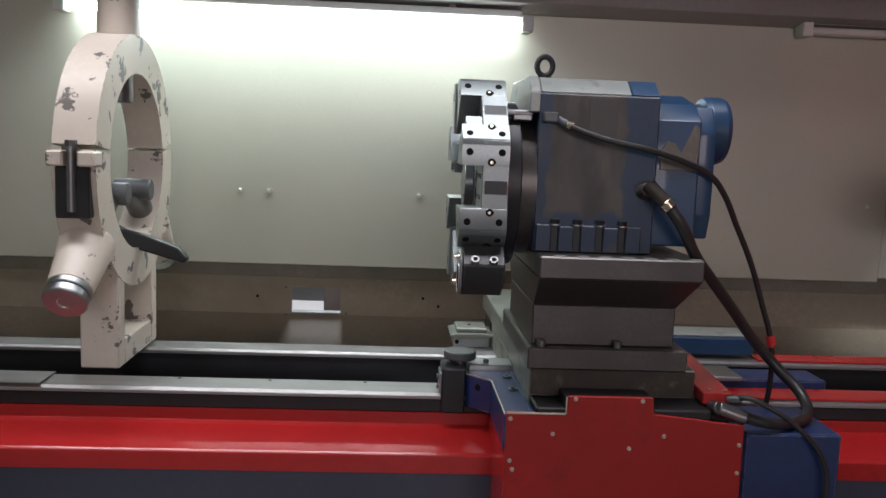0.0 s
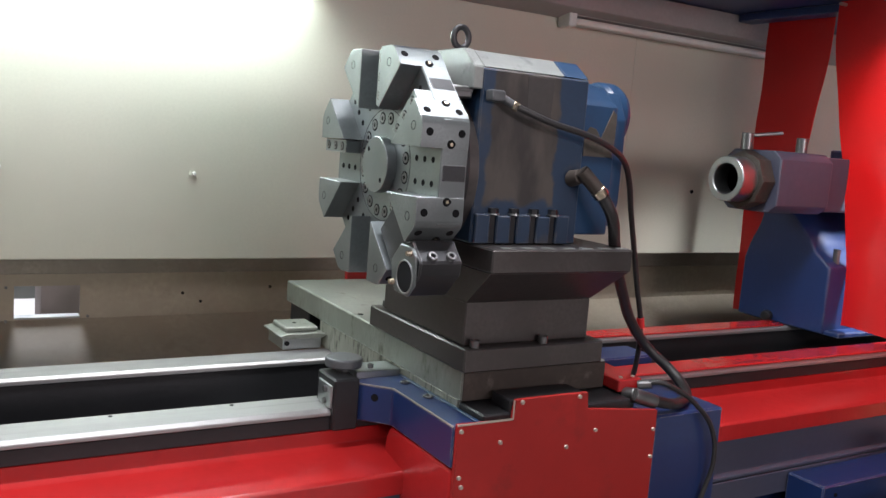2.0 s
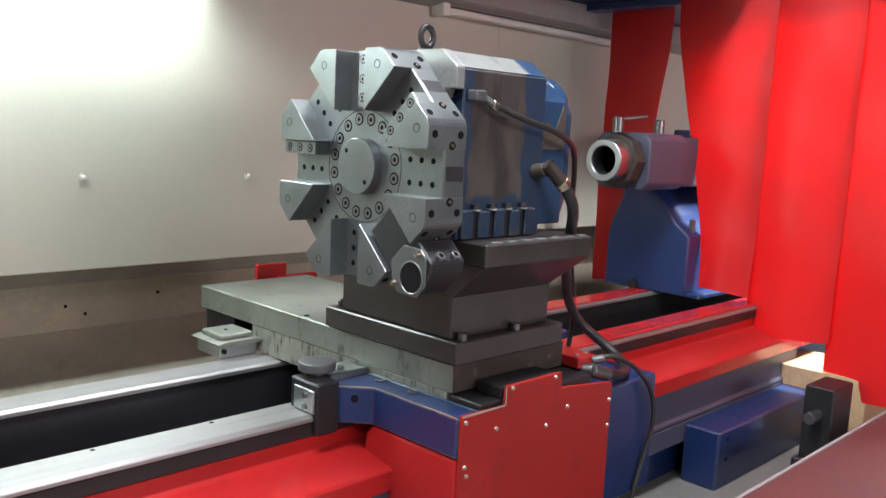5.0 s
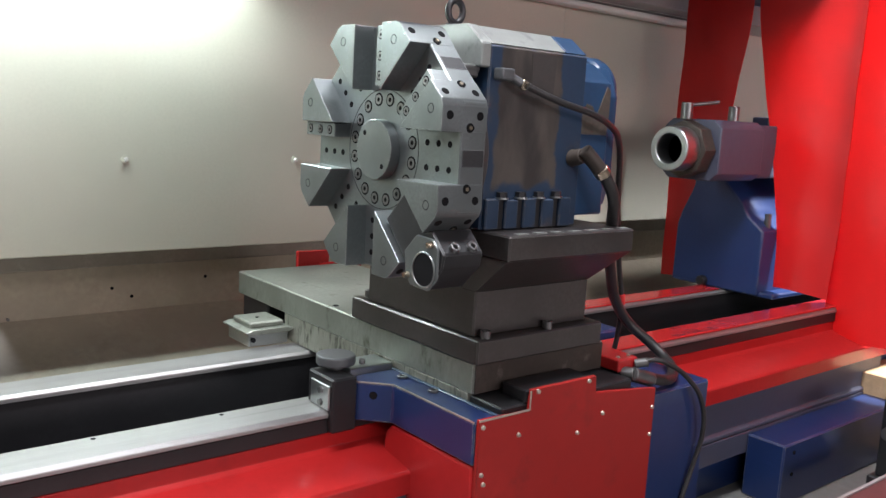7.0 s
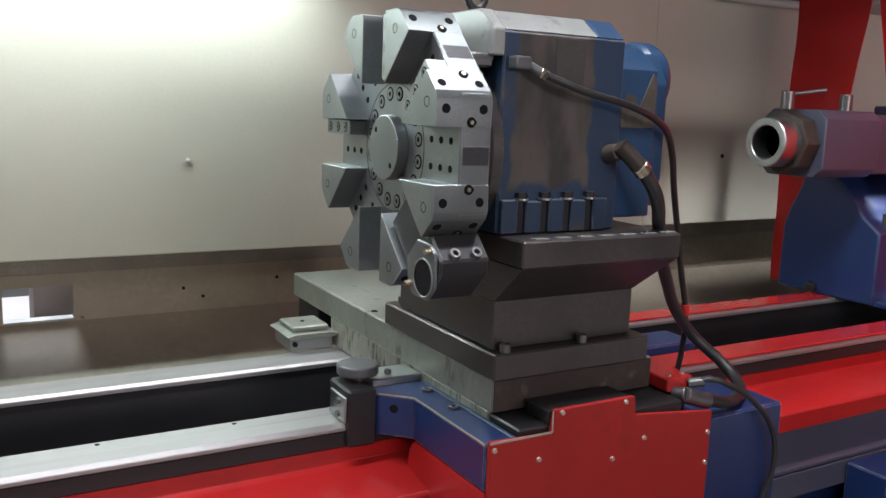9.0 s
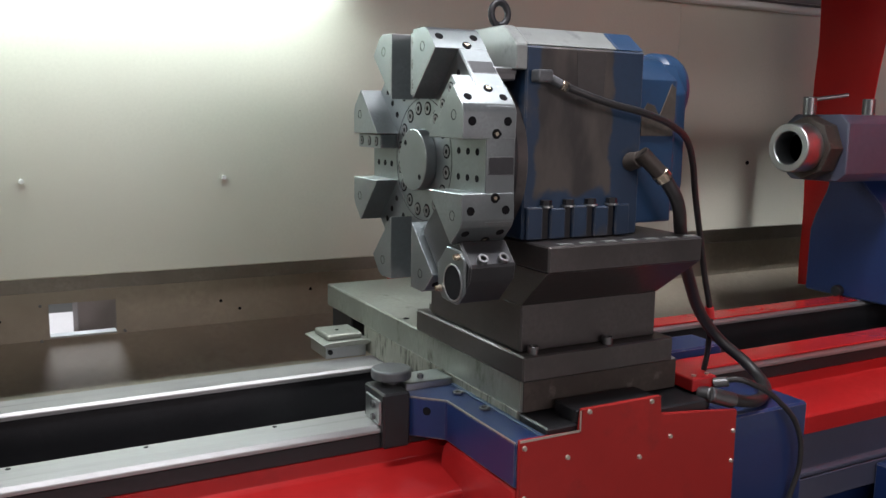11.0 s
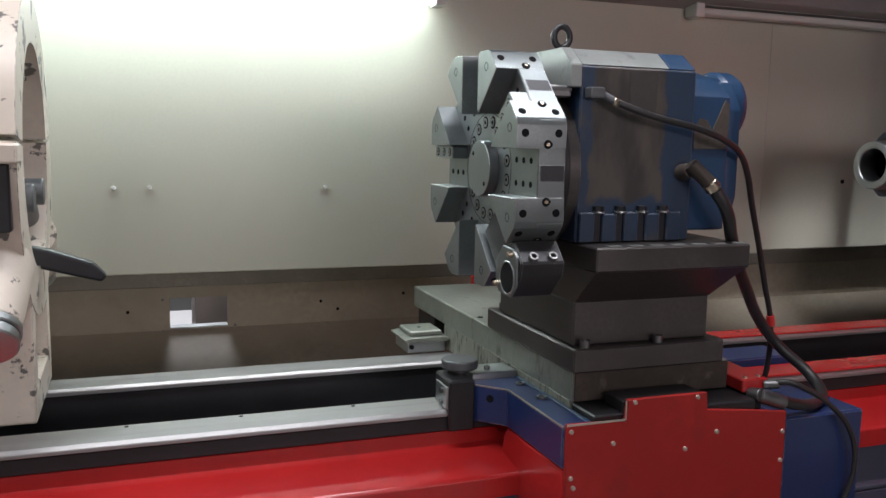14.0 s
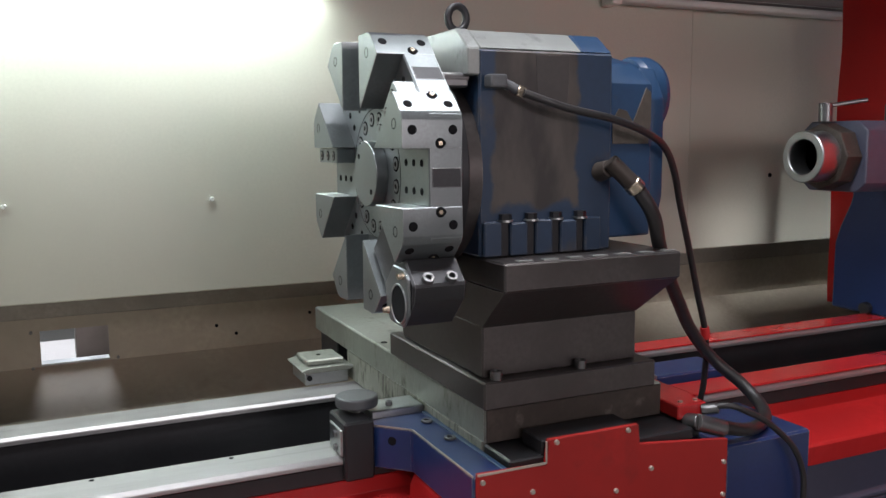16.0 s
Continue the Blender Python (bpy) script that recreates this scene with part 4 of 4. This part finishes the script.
rod(bm, (-0.885, 2.296, 1.15), (-0.885, 2.296, 1.345), 0.014, seg=14)
rod(bm, (-0.885, 2.296, 1.332), (-0.885, 2.296, 1.342), 0.026, seg=20)
rod(bm, (-0.885, 2.296, 1.342), (-0.885, 2.296, 1.362), 0.018, seg=6)
std("clamp_bolt", bm, BOLT, "steel swing bolt and nut")
bm = bmesh.new()
prism(bm, [(-1.10, 1.060), (-1.085, 1.098), (-0.80, 1.035), (-0.685, 0.995), (-0.650, 0.955), (-0.665, 0.938), (-0.80, 0.975)], "y", 2.735, 2.775, 0.008, 2)
std("locking_lever", bm, BLACK, "dark steel locking lever")


# ---- tailstock ----
tail = thing("tailstock", "blue tailstock with a red-lit quill sleeve behind the curtains", "tailstock", place=(2.66, 2.881, 0.602))


def tls(name, bm, mat, label="", parent=None):
    bmesh.ops.translate(bm, verts=bm.verts[:], vec=(-2.5, -2.743, -0.606))
    return part(name, bm, mat, parent or tail, label)


QY, QZ = 2.743, 1.29
bm = bmesh.new()
ring(bm, (2.25, QY, QZ), (-1, 0, 0), 0.066, 0.098, 0.19, 48, 0.004)
quill = tls("quill", bm, STEEL, "bright hollow quill nose")
bm = bmesh.new()
rod(bm, (2.15, QY, QZ), (2.165, QY, QZ), 0.0665, seg=40)
tls("bore", bm, HOLE, "", quill)
bm = bmesh.new()
rod(bm, (2.15, QY, QZ), (2.23, QY, QZ), 0.128, seg=8, bevel=0.006)
tls("nose_ring", bm, SHADED_RUST, "dark eight-sided clamp ring")
bm = bmesh.new()
prism(bm, [(2.60, 1.19), (2.60, 1.39), (2.64, 1.425), (2.86, 1.425), (2.90, 1.39), (2.90, 1.19), (2.86, 1.155), (2.64, 1.155)], "x", 2.23, 2.58, 0.006, 2)
tls("barrel", bm, BASEGREY, "grey-violet barrel casting")
tls("rear_barrel", made(box, 2.58, 3.10, 2.65, 2.895, 1.165, 1.415, 0.01, 2), BASEGREY, "grey-violet barrel casting")
bm = bmesh.new()
prism(bm, [(3.058, 0.612), (3.056, 0.90), (3.035, 0.97), (2.985, 1.08), (2.975, 1.12), (3.0, 1.17), (2.83, 1.17), (2.70, 1.045), (2.66, 0.985), (2.575, 0.92), (2.575, 0.612)], "x", 2.62, 3.05, 0.010, 2)
tls("body", bm, NAVY, "blue waisted body casting")
tls("rear_housing", made(box, 3.05, 3.75, 2.52, 2.96, 0.66, 1.46, 0.01, 2), NAVY, "dark blue rear housing")
tls("foot", made(box, 2.64, 3.75, 2.50, 3.04, 0.606, 0.63, 0.005), NAVY)
for x in (2.19, 2.56, 2.92):
    bm = bmesh.new()
    rod(bm, (x, 2.76, 1.42), (x, 2.76, 1.495), 0.026, seg=20, bevel=0.004)
    stud = tls("clamp_stud", bm, BOLT, "steel clamping stud")
    if x == 2.19:
        bm = bmesh.new()
        rod(bm, (x, 2.76, 1.482), (x + 0.15, 2.70, 1.505), 0.008, seg=10)
        tls("lever", bm, BOLT, "", stud)
bm = bmesh.new()
rod(bm, (2.70, 2.605, 0.925), (2.70, 2.605, 1.0), 0.016, seg=8)
tls("body_bolt", bm, BOLT)
bm = bmesh.new()
rod(bm, (2.622, 2.87, 0.638), (2.59, 2.87, 0.634), 0.027, seg=10, bevel=0.006)
tls("clamp_nut", bm, BLACK)


# ---- curtains ----
def curtain(low, high, z0, x, bow, sway, seed=0):
    """One coated strip hung from the header: thick, bowed and slightly waved. low, high: its two edges in y, at the top and at the bottom."""
    bm = bmesh.new()
    nu, nv, top = 14, 26, 2.15
    rnd = random.Random(seed)
    ph = rnd.uniform(0, 6)
    grid = []
    for side in (0, 1):
        rows = []
        for j in range(nv + 1):
            v = j / nv
            ease = v * v * (3 - 2 * v)
            row = []
            for i in range(nu + 1):
                u = i / nu
                ya, yb = low[0] + (low[1] - low[0]) * ease, high[0] + (high[1] - high[0]) * ease
                y = ya + (yb - ya) * u
                dx = bow * math.sin(math.pi * u) + 0.012 * math.sin(7 * v + ph + 3 * u) * v + sway * v * v + 0.004 * math.sin(23 * v + 5 * u + ph)
                row.append(bm.verts.new((x - dx + 0.003 * side, y, top + (z0 - top) * v + 0.012 * math.sin(3.3 * u + ph) * v)))
            rows.append(row)
        grid.append(rows)
    for rows in grid:
        for j in range(nv):
            for i in range(nu):
                bm.faces.new((rows[j][i], rows[j][i + 1], rows[j + 1][i + 1], rows[j + 1][i]))
    a, b = grid
    for j in range(nv):
        for i in (0, nu):
            bm.faces.new((a[j][i], a[j + 1][i], b[j + 1][i], b[j][i]))
    for i in range(nu):
        for j in (0, nv):
            bm.faces.new((a[j][i], a[j][i + 1], b[j][i + 1], b[j][i]))
    root = thing("curtain_strip", "hanging red coated-fabric curtain strip behind the tailstock", "curtain", "curtain strips", (0, 0, 0))
    part("sheet", bm, CURTAIN, root)
    for u in (0.08, 0.5, 0.92):
        bm = bmesh.new()
        yy = low[0] + (high[0] - low[0]) * u
        rod(bm, (x - 0.05, yy, 2.125), (x + 0.01, yy, 2.125), 0.008, seg=8)
        part("rivet", bm, SCREW, root)
    return root


curtain((3.099, 3.278), (3.5, 3.505), 0.558, 3.12, 0.015, 0.02, 1)
curtain((2.439, 2.429), (2.97, 2.694), 0.645, 2.95, 0.03, 0.06, 2)
curtain((2.039, 2.039), (2.475, 2.462), 0.467, 2.965, 0.05, 0.02, 3)
curtain((1.52, 1.52), (2.066, 2.066), 0.245, 2.985, 0.035, 0.01, 4)

# ---- by the aisle end of the bed ----
block = thing("stop_block", "dark steel stop block with a protruding bolt", "block", place=(2.40, 1.80, 0.0))
part("block", made(box, 0.0, 0.21, 0.0, 0.12, 0.10, 0.415, 0.006), BLACK, block)
bm = bmesh.new()
rod(bm, (0.0, 0.06, 0.30), (-0.09, 0.06, 0.30), 0.024, seg=16, bevel=0.003)
part("bolt", bm, BOLT, block)
part("foot", made(box, -0.02, 0.22, -0.02, 0.14, 0.0, 0.10, 0.006), BLACK, block)
tagged(part("packing_board", made(box, 2.95, 3.35, 1.85, 2.3, 0.0, 0.34, 0.004), WOOD), "raw pine packing board behind the curtains", "board")
ledge = tagged(part("tray_ledge", made(prism, [(1.20, 0.0), (1.20, 0.14), (1.72, 0.245), (1.745, 0.245), (1.745, 0.0)], "x", 1.1, 4.0, 0.004), MAROON), "maroon painted front tray ledge of the machine", "tray")
tagged(part("edge_strip", made(box, 1.1, 4.0, 1.732, 1.744, 0.2455, 0.252, 0.001), GREYCARD), "pale worn metal strip along the tray edge", "strip")

# ---- sliding door at the aisle ----
door = tagged(part("door_1", made(box, -2.15, -1.32, 1.45, 1.49, 0.25, 2.05, 0.004), CREAM), "cream sliding guard door, slid open", kind="structure")
tube_path("door_handle", [(-1.33, 1.47, 1.50), (-1.10, 1.42, 1.50), (-1.02, 1.42, 1.47), (-1.01, 1.42, 1.38), (-1.01, 1.42, 1.31), (-1.02, 1.42, 1.235), (-1.10, 1.42, 1.205), (-1.33, 1.47, 1.205)], 0.017, RUBBER, door, "thick black tubular handle")
